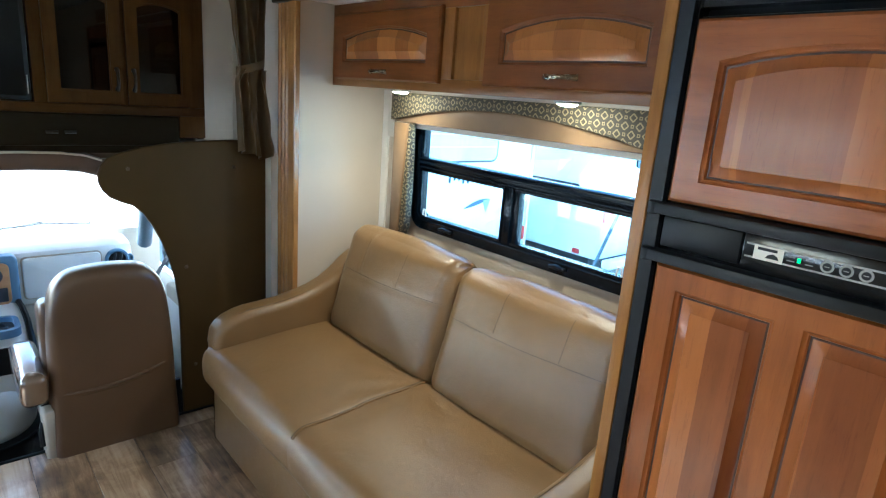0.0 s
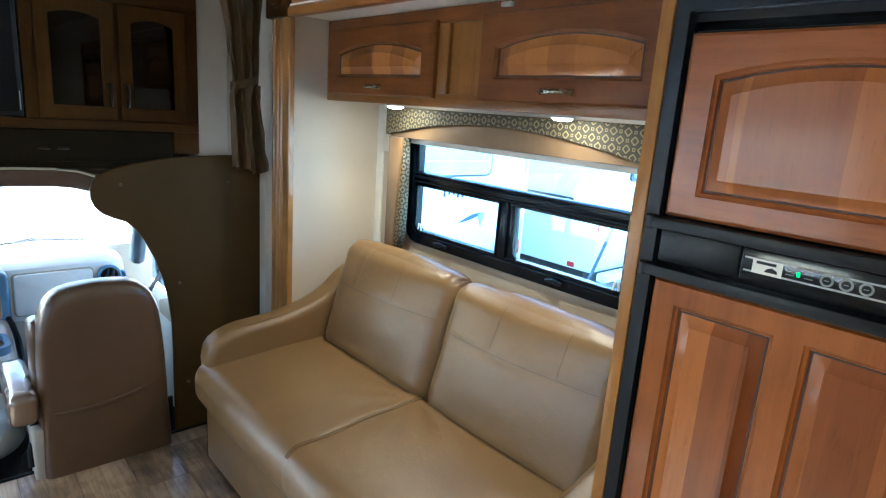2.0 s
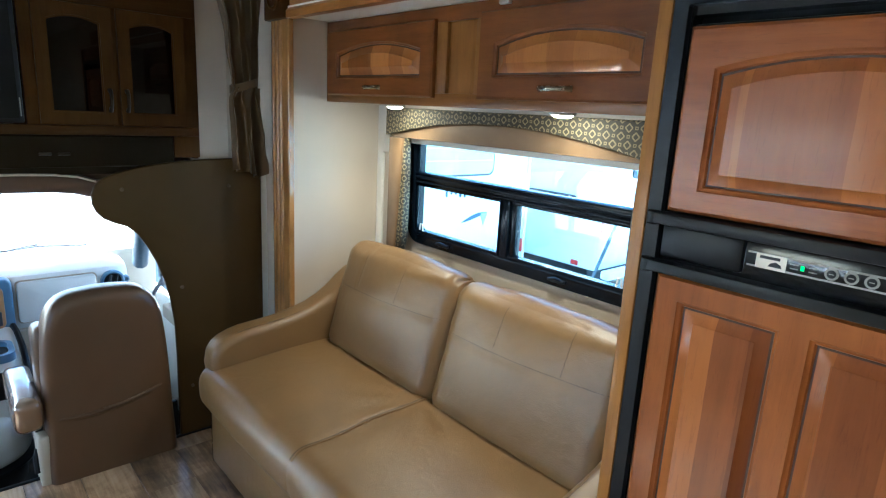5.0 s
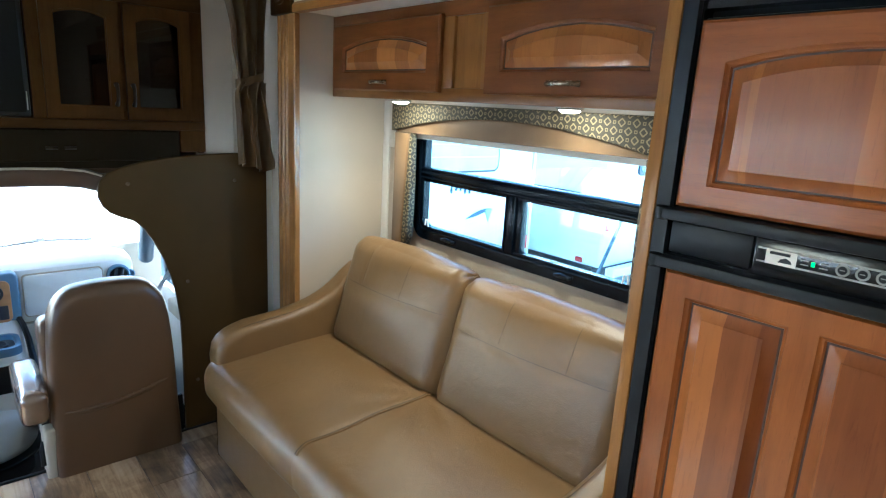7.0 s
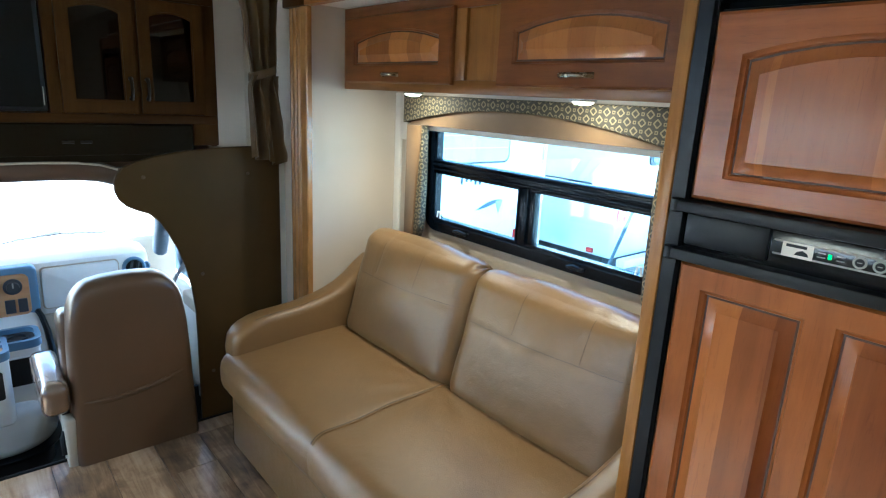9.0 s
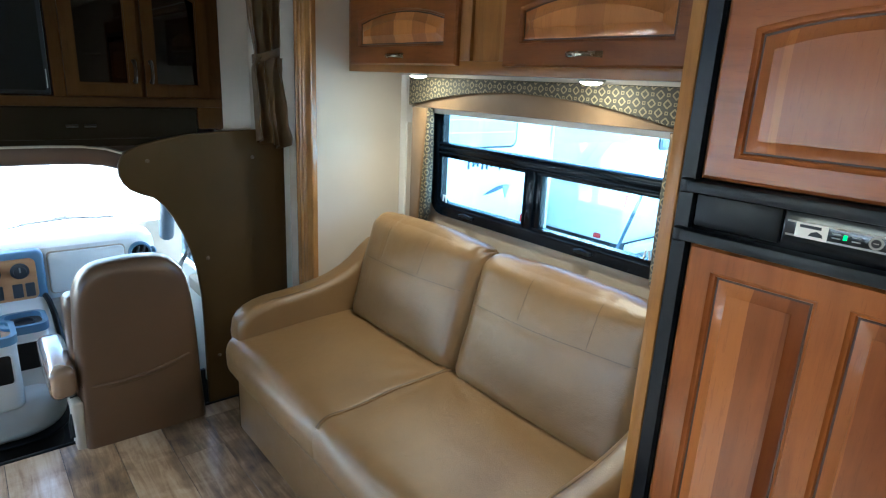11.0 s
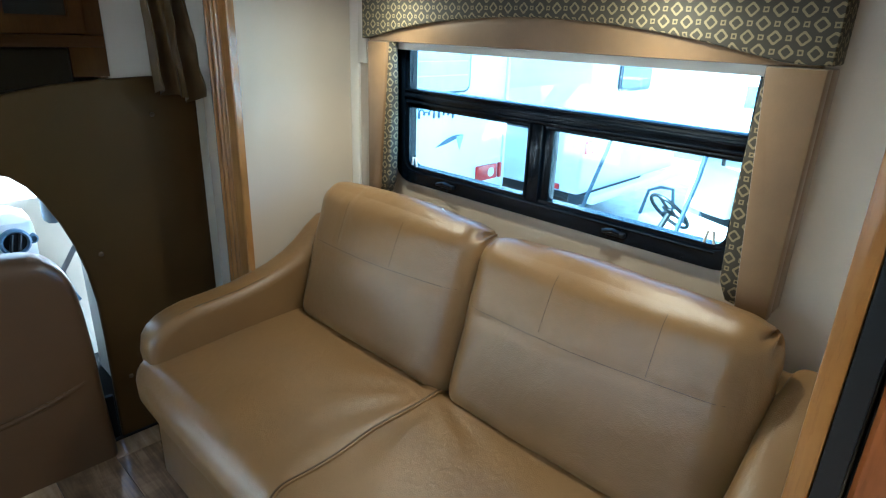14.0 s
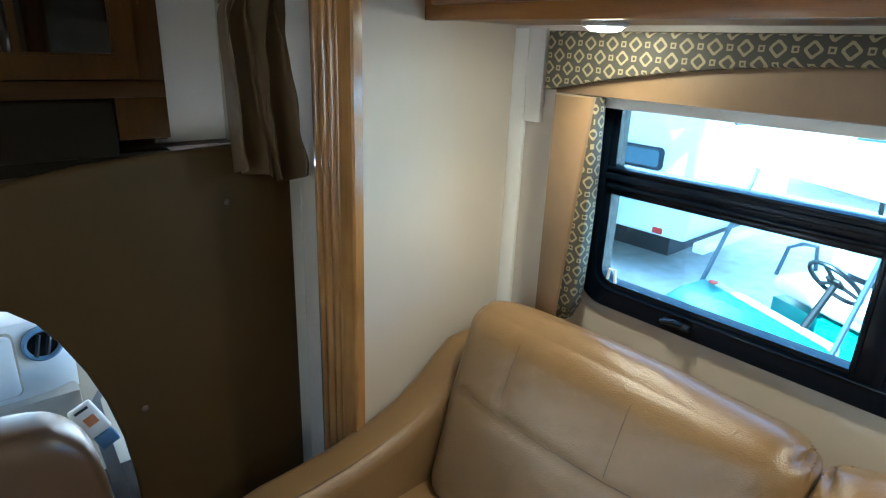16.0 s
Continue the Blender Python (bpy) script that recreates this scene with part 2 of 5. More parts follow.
M_CURTAIN = cloth("brown curtain cloth", (0.155, 0.092, 0.032), 0.42, 0.2)
M_THREAD = plain("dark thread", (0.10, 0.062, 0.030), 0.7)
M_FLOOR = plank_vinyl("smoky plank vinyl")
M_JOINT = plain("floor joint", (0.012, 0.010, 0.008), 0.8)
M_CARPET = cloth("black cab mat", (0.014, 0.014, 0.015), 0.9, 0.0)
M_DASH = plain("pale grey dash plastic", (0.74, 0.78, 0.78), 0.42, 0.06, 90, 0.15)
M_DASH_LOW = plain("grey-beige dash plastic", (0.46, 0.43, 0.35), 0.55, 0.06, 90, 0.15)
M_PILLAR = plain("dark blue-grey plastic", (0.035, 0.06, 0.09), 0.5, 0.1)
M_BLUE = plain("blue-grey dash plastic", (0.11, 0.21, 0.34), 0.45, 0.08, 90, 0.1)
M_BEZEL = wood("tan dash trim", (0.36, 0.19, 0.085), (0.52, 0.31, 0.15), "x")
M_DARK = plain("dark slate plastic", (0.03, 0.036, 0.045), 0.45)
M_BELT = cloth("grey seat belt", (0.20, 0.20, 0.20), 0.6, 0.0)
M_SHELL = plain("white vehicle paint", (0.80, 0.81, 0.82), 0.3, 0.04, 20, 0.02)
M_RED = plain("red lamp plastic", (0.45, 0.02, 0.015), 0.25)
M_ORANGE = plain("orange sticker", (0.62, 0.24, 0.10), 0.5)
M_DECAL = plain("dark blue decal", (0.05, 0.09, 0.14), 0.4)
M_DECAL_PALE = plain("pale blue decal", (0.35, 0.45, 0.52), 0.4)
M_GREEN = plain("green cart body", (0.05, 0.22, 0.20), 0.3)
M_VINYL_WHITE = plain("white seat vinyl", (0.72, 0.72, 0.69), 0.5, 0.05)
M_RUBBER = plain("black rubber", (0.02, 0.02, 0.02), 0.75)
M_GROUND = plain("pale concrete", (0.68, 0.67, 0.64), 0.85, 0.2, 40, 0.3)
M_GLASS = glass("tinted window glass", (0.78, 0.95, 1.0))
M_CLEAR = glass("clear glass", (0.97, 0.98, 0.97))
M_BOLT = plain("dark bolt head", (0.12, 0.085, 0.055), 0.4, 0.2, metal=0.6)
M_SMOKE = glass("smoked glass", (0.07, 0.07, 0.075), 0.035)
# The reflected sky is put into this pale pane colour.
M_PALE_GLASS = plain("vehicle glass with sky reflection in its colour", (0.55, 0.66, 0.70), 0.1, 0.1, 10, 0.0)
M_RV_GLASS = plain("dark vehicle glass", (0.10, 0.16, 0.20), 0.08, 0.1, 10, 0.0)
M_LED = lit("warm lamp lens", (1.0, 0.86, 0.62), 14.0)
M_GREEN_LED = lit("green pilot light", (0.10, 1.0, 0.15), 0.12)
for m in (M_CAB_WOOD_DIM, M_CAB_RAIL_DIM):
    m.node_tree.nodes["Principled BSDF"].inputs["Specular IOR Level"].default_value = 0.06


# ---- builders ----
def mesh_of(name, bm, material, smooth=True):
    bmesh.ops.recalc_face_normals(bm, faces=bm.faces)
    me = bpy.data.meshes.new(name)
    bm.to_mesh(me)
    bm.free()
    me.materials.append(material)
    if smooth:
        me.shade_smooth()
        me.set_sharp_from_angle(angle=radians(38))
    return me


def part(name, bm, material, parent, label=""):
    """One mesh object under a thing or a part."""
    ob = new(name, mesh_of(name, bm, material))
    ob.parent = parent
    at = Vector() if parent.parent else parent.matrix_basis.translation
    ob.matrix_parent_inverse = Matrix.Translation(-at)
    return tagged(ob, label)


def thing(name, at, label, category, group="", kind=""):
    """An empty at a thing's base, which its parts hang from."""
    ob = new(name)
    ob.empty_display_size = 0.05
    ob.matrix_basis = Matrix.Translation(at)
    return tagged(ob, label, category, group, kind)


def solo(name, bm, material, label, category, group="", kind=""):
    return tagged(new(name, mesh_of(name, bm, material)), label, category, group, kind)


def box(x0, x1, y0, y1, z0, z1, r=0.0, seg=2, bm=None):
    b = bmesh.new()
    bmesh.ops.create_cube(b, size=1.0)
    for v in b.verts:
        v.co = Vector(((x0 + x1) / 2 + v.co.x * (x1 - x0), (y0 + y1) / 2 + v.co.y * (y1 - y0), (z0 + z1) / 2 + v.co.z * (z1 - z0)))
    if r:
        bmesh.ops.bevel(b, geom=b.edges[:], offset=r, segments=seg, affect="EDGES", profile=0.5)
    return join(bm, b) if bm else b


def join(bm, other):
    me = bpy.data.meshes.new("scratch")
    other.to_mesh(me)
    other.free()
    bm.from_mesh(me)
    bpy.data.meshes.remove(me)
    return bm


AXIS = {"x": lambda u, v, d: (d, u, v), "y": lambda u, v, d: (u, d, v), "z": lambda u, v, d: (u, v, d)}


def prism(outline, axis, d0, d1, r=0.0, seg=2, bm=None):
    """An outline in the two other axes, pushed from d0 to d1 along the axis."""
    b = bmesh.new()
    put = AXIS[axis]
    low = [b.verts.new(put(u, v, d0)) for u, v in outline]
    high = [b.verts.new(put(u, v, d1)) for u, v in outline]
    n = len(outline)
    ends = [b.faces.new(low), b.faces.new(high)]
    for i in range(n):
        b.faces.new((low[i], low[(i + 1) % n], high[(i + 1) % n], high[i]))
    bmesh.ops.recalc_face_normals(b, faces=b.faces)
    if r:
        rim = list({e for f in ends for e in f.edges})
        bmesh.ops.bevel(b, geom=rim, offset=r, segments=seg, affect="EDGES", profile=0.5)
    return join(bm, b) if bm else b


def ring(outer, inner, axis, d0, d1, bm=None):
    """A frame between two outlines of as many points."""
    b = bmesh.new()
    put = AXIS[axis]
    n = len(outer)
    rows = [[b.verts.new(put(u, v, d)) for u, v in line] for line, d in ((outer, d0), (inner, d0), (inner, d1), (outer, d1))]
    for a in range(4):
        for i in range(n):
            p, q = rows[a], rows[(a + 1) % 4]
            b.faces.new((p[i], p[(i + 1) % n], q[(i + 1) % n], q[i]))
    return join(bm, b) if bm else b


def rounded(u0, u1, v0, v1, r, seg=6):
    """A rectangle's outline with round corners; r: one radius, or four from low-low round."""
    rs = (r,) * 4 if isinstance(r, (int, float)) else r
    out = []
    for (cu, cv, su, sv, a0), q in zip(((u0, v0, 1, 1, 180), (u1, v0, -1, 1, 270), (u1, v1, -1, -1, 0), (u0, v1, 1, -1, 90)), rs):
        for k in range(seg + 1):
            a = radians(a0 + 90 * k / seg)
            out.append((cu + su * q + q * math.cos(a), cv + sv * q + q * math.sin(a)))
    return out


def tube(points, radius, sides=10, bm=None, closed=False):
    """A round bar along a line of points; radius: a number or one for each point."""
    b = bmesh.new()
    pts = [Vector(p) for p in points]
    rows = []
    n = len(pts)
    side = None
    for i, p in enumerate(pts):
        a, c = (pts[i - 1], pts[(i + 1) % n]) if closed else (pts[max(i - 1, 0)], pts[min(i + 1, n - 1)])
        way = (c - a).normalized()
        if side is None:
            side = way.orthogonal().normalized()
        side = (side - way * side.dot(way)).normalized()
        up = way.cross(side)
        rad = radius[i] if isinstance(radius, (list, tuple)) else radius
        rows.append([b.verts.new(p + rad * (side * math.cos(2 * math.pi * k / sides) + up * math.sin(2 * math.pi * k / sides))) for k in range(sides)])
    for i in range(n if closed else n - 1):
        p, q = rows[i], rows[(i + 1) % n]
        for k in range(sides):
            b.faces.new((p[k], p[(k + 1) % sides], q[(k + 1) % sides], q[k]))
    if not closed:
        b.faces.new(rows[0][::-1])
        b.faces.new(rows[-1])
    return join(bm, b) if bm else b


def lathe(profile, at, axis="z", sides=28, bm=None):
    """A turned body: (radius, height) pairs round an axis through a point."""
    b = bmesh.new()
    rows = []
    for rad, h in profile:
        row = []
        for k in range(sides):
            a = 2 * math.pi * k / sides
            u, v = rad * math.cos(a), rad * math.sin(a)
            row.append(b.verts.new(Vector(at) + Vector({"z": (u, v, h), "x": (h, u, v), "y": (u, h, v)}[axis])))
        rows.append(row)
    for p, q in zip(rows, rows[1:]):
        for k in range(sides):
            b.faces.new((p[k], p[(k + 1) % sides], q[(k + 1) % sides], q[k]))
    b.faces.new(rows[0])
    b.faces.new(rows[-1])
    return join(bm, b) if bm else b


def soft_box(size, r, cuts=26, puff=(0, 0, 0), wave=0.0, seed=0.0):
    """A stuffed block about the origin: round edges, crowned faces, uneven skin."""
    b = bmesh.new()
    bmesh.ops.create_cube(b, size=2.0)
    bmesh.ops.subdivide_edges(b, edges=b.edges[:], cuts=cuts, use_grid_fill=True)
    h = Vector(size) / 2
    for v in b.verts:
        # more rows near the edges, for round corners
        s = Vector([math.copysign(1 - (1 - abs(c)) ** 1.35, c) if abs(c) < 1 else c for c in v.co])
        p = Vector([a * c for a, c in zip(s, h)])
        q = Vector([max(-k + r, min(k - r, c)) for c, k in zip(p, h)])
        d = p - q
        if d.length > 1e-9:
            p = q + d.normalized() * r
        for i in range(3):
            j, k = (i + 1) % 3, (i + 2) % 3
            crown = (max(0, 1 - s[j] ** 2) * max(0, 1 - s[k] ** 2)) ** 1.5
            p[i] += puff[i] * crown * s[i]
        if wave:
            w = noise.noise(p * 7 + Vector((seed, seed * 2, 0))) * wave + noise.noise(p * 22 + Vector((seed, 0, seed))) * wave * 0.35
            p += p.normalized() * w
        v.co = p
    return b


def slab_with_hole(axis, d0, d1, u0, u1, v0, v1, holes, bm=None):
    """A wall between d0 and d1 with rectangular openings through it (openings side by side along u)."""
    b = bm or bmesh.new()
    edges = sorted(holes)
    at = u0
    put = lambda a, c, e, f: box(*({"x": (d0, d1, a, c, e, f), "y": (a, c, d0, d1, e, f), "z": (a, c, e, f, d0, d1)}[axis]), bm=b)
    for h0, h1, k0, k1 in edges:
        if h0 > at:
            put(at, h0, v0, v1)
        if k0 > v0:
            put(h0, h1, v0, k0)
        if k1 < v1:
            put(h0, h1, k1, v1)
        at = h1
    if at < u1:
        put(at, u1, v0, v1)
    return b


# ---- the plan ----
FLOOR_END = 2.80          # where the coach floor steps down to the cab
WALL_R = 1.585            # coach side wall, sofa side
WALL_L = -0.80
SLIDE_X = 2.04            # outer wall of the slide-out
SLIDE_F, SLIDE_B = 2.60, 0.93
CEIL, SLIDE_CEIL = 2.02, 1.80
CAB_FLOOR = -0.26
GROUND = -0.80


def structure(name, bm, material, label, category="wall"):
    return solo(name, bm, material, label, category, kind="structure")


slab = box(WALL_L - 0.04, WALL_R, -2.2, FLOOR_END - 0.004, -0.06, -0.004)
box(WALL_R, SLIDE_X, 0.25, SLIDE_F, -0.06, -0.004, bm=slab)
floor = structure("floor", slab, M_JOINT, "coach floor under smoky brown wood-look planks", "floor")
structure("cab_floor", box(-0.75, 1.40, FLOOR_END, 4.0, CAB_FLOOR - 0.05, CAB_FLOOR), M_CARPET, "black ribbed mat on the sunken cab floor", "floor")
structure("floor_step", box(-0.75, 1.40, FLOOR_END - 0.002, FLOOR_END + 0.012, CAB_FLOOR, 0.006, 0.003), M_BLACK, "black edge strip where the floor drops to the cab", "trim")
structure("wall_slide", slab_with_hole("x", SLIDE_X, SLIDE_X + 0.04, SLIDE_B - 0.65, SLIDE_F + 0.03, -0.06, SLIDE_CEIL + 0.03, [(1.225, 2.315, 0.91, 1.40)]), M_WALL, "cream slide-out wall behind the sofa")
structure("wall_slide_front", box(WALL_R, SLIDE_X, SLIDE_F, SLIDE_F + 0.03, -0.06, SLIDE_CEIL + 0.03), M_WALL, "cream end wall of the slide-out")
structure("wall_slide_rear", box(1.60, SLIDE_X, 0.22, 0.25, -0.06, SLIDE_CEIL + 0.03), M_WALL, "cream rear end of the slide-out")
structure("slide_ceiling", box(1.56, SLIDE_X, 0.25, SLIDE_F, SLIDE_CEIL, SLIDE_CEIL + 0.03), M_WHITE, "off-white slide-out ceiling", "ceiling")
structure("wall_side", slab_with_hole("x", WALL_R, WALL_R + 0.04, -2.2, 4.1, -0.06, CEIL, [(0.22, 2.634, -0.06, 1.83), (2.834, 3.80, -0.06, 1.10)]), M_WALL, "cream coach side wall")
structure("wall_side_left", slab_with_hole("x", WALL_L - 0.04, WALL_L, -2.2, 4.1, -0.06, CEIL, [(1.10, 2.40, 0.92, 1.50), (2.85, 3.80, -0.06, 1.10)]), M_WALL, "cream coach wall on the driver side")
structure("wall_back", box(WALL_L, WALL_R, -2.24, -2.2, -0.06, CEIL), M_WALL, "cream wall at the rear of the coach")
structure("wall_nose", box(WALL_L, WALL_R, 4.06, 4.10, 1.10, CEIL), M_WHITE, "off-white front of the cab-over")
structure("ceiling", box(WALL_L - 0.05, WALL_R + 0.05, -2.25, 4.12, CEIL, CEIL + 0.05), M_WHITE, "off-white coach ceiling", "ceiling")
structure("bunk_floor", box(WALL_L, WALL_R, 3.20, 4.10, 1.10, 1.16), M_TUBE, "brown underside of the cab-over", "ceiling")

structure("corner_strip", box(SLIDE_X - 0.012, SLIDE_X, 2.555, SLIDE_F, 0.0, 1.475, 0.002), M_STRIP, "white plastic strip in the slide-out corner", "trim")
structure("corner_strip", box(SLIDE_X - 0.014, SLIDE_X, 2.505, 2.553, 1.27, 1.475, 0.003), M_STRIP, "short white plastic cover strip under the cabinet", "trim")


def window_coach(name, x0, x1, y0, y1, z0, z1, bar0, bar1, m0, m1, label, pane_glass):
    """A black-framed coach window: a fixed light above, two sliding panes below."""
    w = thing(name, (x0, (y0 + y1) / 2, z0), label, "window", kind="structure")
    r = 0.075
    part("window_frame", ring(rounded(y0, y1, z0, z1, r), rounded(y0 + 0.046, y1 - 0.046, z0 + 0.044, z1 - 0.03, r * 0.5), "x", x0, x1), M_FRAME, w, "black powder-coated frame")
    part("inner_lip", ring(rounded(y0 + 0.046, y1 - 0.046, z0 + 0.044, z1 - 0.03, r * 0.5), rounded(y0 + 0.060, y1 - 0.060, z0 + 0.056, z1 - 0.04, r * 0.4), "x", x0 + 0.008, x1 - 0.006), M_FRAME, w)
    part("transom", box(x0 + 0.004, x1 - 0.004, y0 + 0.046, y1 - 0.046, bar0 + 0.012, bar1 - 0.008, 0.004), M_FRAME, w)
    part("track", box(x0 - 0.003, x0 + 0.02, y0 + 0.044, y1 - 0.044, bar0 + 0.034, bar0 + 0.046, 0.002), M_FRAME, w)
    part("track", box(x0 + 0.010, x0 + 0.03, y0 + 0.05, y1 - 0.05, bar0, bar0 + 0.013, 0.002), M_FRAME, w)
    part("track", box(x0 - 0.001, x0 + 0.012, y0 + 0.046, y1 - 0.046, bar1 - 0.016, bar1 - 0.009, 0.002), M_FRAME, w)
    part("track", box(x0 - 0.002, x0 + 0.010, y0 + 0.05, y1 - 0.05, bar0 + 0.016, bar0 + 0.023, 0.002), M_FRAME, w)
    part("sill_channel", box(x0 - 0.002, x0 + 0.014, y0 + 0.075, y1 - 0.075, z0 + 0.036, z0 + 0.043, 0.002), M_FRAME, w)
    part("bead", box(x0 - 0.002, x0 + 0.01, m1 - 0.010, m1 - 0.003, z0 + 0.046, bar0 + 0.012, 0.002), M_FRAME, w)
    part("mullion", box(x0 + 0.002, x1 - 0.01, m0 + 0.03, m1, z0 + 0.04, bar0 + 0.014, 0.004), M_FRAME, w)
    part("mullion", box(x0 + 0.012, x1 - 0.004, m0, m0 + 0.034, z0 + 0.04, bar0 + 0.014, 0.004), M_FRAME, w)
    for a, b, c, d, dx in ((y0 + 0.05, y1 - 0.05, bar1 - 0.01, z1 - 0.03, 0.02), (m1 - 0.01, y1 - 0.05, z0 + 0.05, bar0 + 0.01, 0.016), (y0 + 0.05, m0 + 0.01, z0 + 0.05, bar0 + 0.01, 0.024)):
        p = part("pane", box(x0 + dx, x0 + dx + 0.004, a, b, c, d), pane_glass, w, "clear glass pane")
        p.visible_shadow = False
    for y in ((m1 + y1) / 2 + 0.02, (y0 + m0) / 2 + 0.05):
        l = part("latch", box(x0 - 0.012, x0 + 0.002, y - 0.030, y + 0.030, z0 + 0.016, z0 + 0.030, 0.004), M_BLACK, w)
        part("lever", tube([(x0 - 0.010, y - 0.012, z0 + 0.028), (x0 - 0.026, y - 0.004, z0 + 0.036), (x0 - 0.030, y + 0.022, z0 + 0.030)], [0.006, 0.006, 0.005], 8), M_BLACK, l)
    for y in (y1 - 0.085, y0 + 0.095):
        part("clip", tube([(x0 + 0.012, y - 0.011, z0 + 0.055), (x0 + 0.012, y - 0.006, z0 + 0.085), (x0 + 0.012, y + 0.006, z0 + 0.085), (x0 + 0.012, y + 0.011, z0 + 0.055)], 0.0035, 8), M_STRIP, w, "white plastic clip")
    return w


window_coach("window_1", 2.029, 2.076, 1.18, 2.355, 0.893, 1.42, 1.143, 1.212, 1.725, 1.805, "black-framed sliding coach window over the sofa", M_GLASS)


window_coach("window_2", WALL_L - 0.045, WALL_L + 0.015, 1.07, 2.43, 0.89, 1.53, 1.22, 1.28, 1.71, 1.79, "black-framed coach window opposite the sofa", M_CLEAR)
structure("wall_cab_over", box(1.398, WALL_R - 0.001, 3.262, 3.29, 1.161, CEIL), M_WALL, "off-white filler wall beside the media cabinet")


# ---- slide-out trim ----
FLUTES = ((0.30, 0.42), (0.44, 0.60), (0.62, 0.80), (0.82, 0.92))


def fluted(y0, y1, x_front, z0, z1):
    """Upright moulding: a broad flat edge, then round beads with deep quirks between them."""
    line = [(x_front + 0.004, y0), (x_front, y0 + 0.004), (x_front, y0 + (y1 - y0) * 0.285)]
    for t0, t1 in FLUTES:
        line.append((x_front + 0.020, y0 + (y1 - y0) * (t0 - 0.008)))
        for k in range(13):
            a = math.pi * k / 12
            line.append((x_front + 0.016 - 0.014 * math.sin(a), y0 + (y1 - y0) * (t0 + (t1 - t0) * (0.5 - 0.5 * math.cos(a)))))
        line.append((x_front + 0.020, y0 + (y1 - y0) * (t1 + 0.008)))
    line += [(x_front + 0.008, y1 - 0.010), (x_front + 0.010, y1), (WALL_R, y1), (WALL_R, y0)]
    return prism(line, "z", z0, z1)


trim = thing("slide_trim", (1.57, 2.65, 0), "fluted honey-brown wooden trim round the slide-out opening", "trim", kind="structure")
part("upright", fluted(2.566, 2.738, 1.562, 0.0, 1.785), M_TRIM, trim)
# Dark strips laid in the grooves as the shade between the beads.
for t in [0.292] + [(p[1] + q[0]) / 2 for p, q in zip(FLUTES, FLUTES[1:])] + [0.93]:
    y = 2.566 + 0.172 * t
    part("quirk", box(1.5735, 1.584, y - 0.0022, y + 0.0022, 0.0, 1.784), M_CAB_WOOD_DIM, trim, "dark strip standing for shade between the beads")
part("header", prism([(1.550, 1.785), (1.585, 1.785), (1.585, 1.93), (1.560, 1.93), (1.560, 1.90), (1.566, 1.885), (1.566, 1.83), (1.550, 1.812)], "y", 0.2, 2.56), M_MAPLE_RAIL, trim)
block = part("corner_block", box(1.545, 1.585, 2.562, 2.745, 1.785, 1.96, 0.006), M_CAB_WOOD_DIM, trim, "darker wooden corner block with a turned rosette")
part("rosette", lathe([(0.055, 0.0), (0.055, -0.006), (0.045, -0.010), (0.038, -0.004), (0.022, -0.004), (0.014, -0.011), (0.002, -0.012)], (1.545, 2.654, 1.874), "x"), M_CAB_WOOD_DIM, block)


# ---- panelled doors ----
def opening(u0, u1, v0, v1, rise, inset, n=28):
    """The outline of a panel field, its top an arch where rise is given."""
    u0, u1, v0, v1 = u0 + inset, u1 - inset, v0 + inset, v1 - inset
    m = n // 4
    pts = [(u0 + (u1 - u0) * i / m, v0) for i in range(m)]
    pts += [(u1, v0 + (v1 - rise - v0) * i / m) for i in range(m)]
    pts += [(u1 - (u1 - u0) * i / (n - 3 * m), v1 - rise * (2 * i / (n - 3 * m) - 1) ** 2) for i in range(n - 3 * m)]
    pts += [(u0, v1 - rise - (v1 - rise - v0) * i / m) for i in range(m)]
    return pts


def to_rect(pts, u0, u1, v0, v1):
    """The same points pushed straight out to a rectangle round them."""
    n = len(pts)
    m = n // 4
    out = []
    for i, (u, v) in enumerate(pts):
        if i < m:
            out.append((u0 if i == 0 else u, v0))
        elif i < 2 * m:
            out.append((u1, v0 if i == m else v))
        elif i < n - m:
            out.append((u1 if i == 2 * m else u, v1))
        else:
            out.append((u0, v1 if i == n - m else v))
    return out


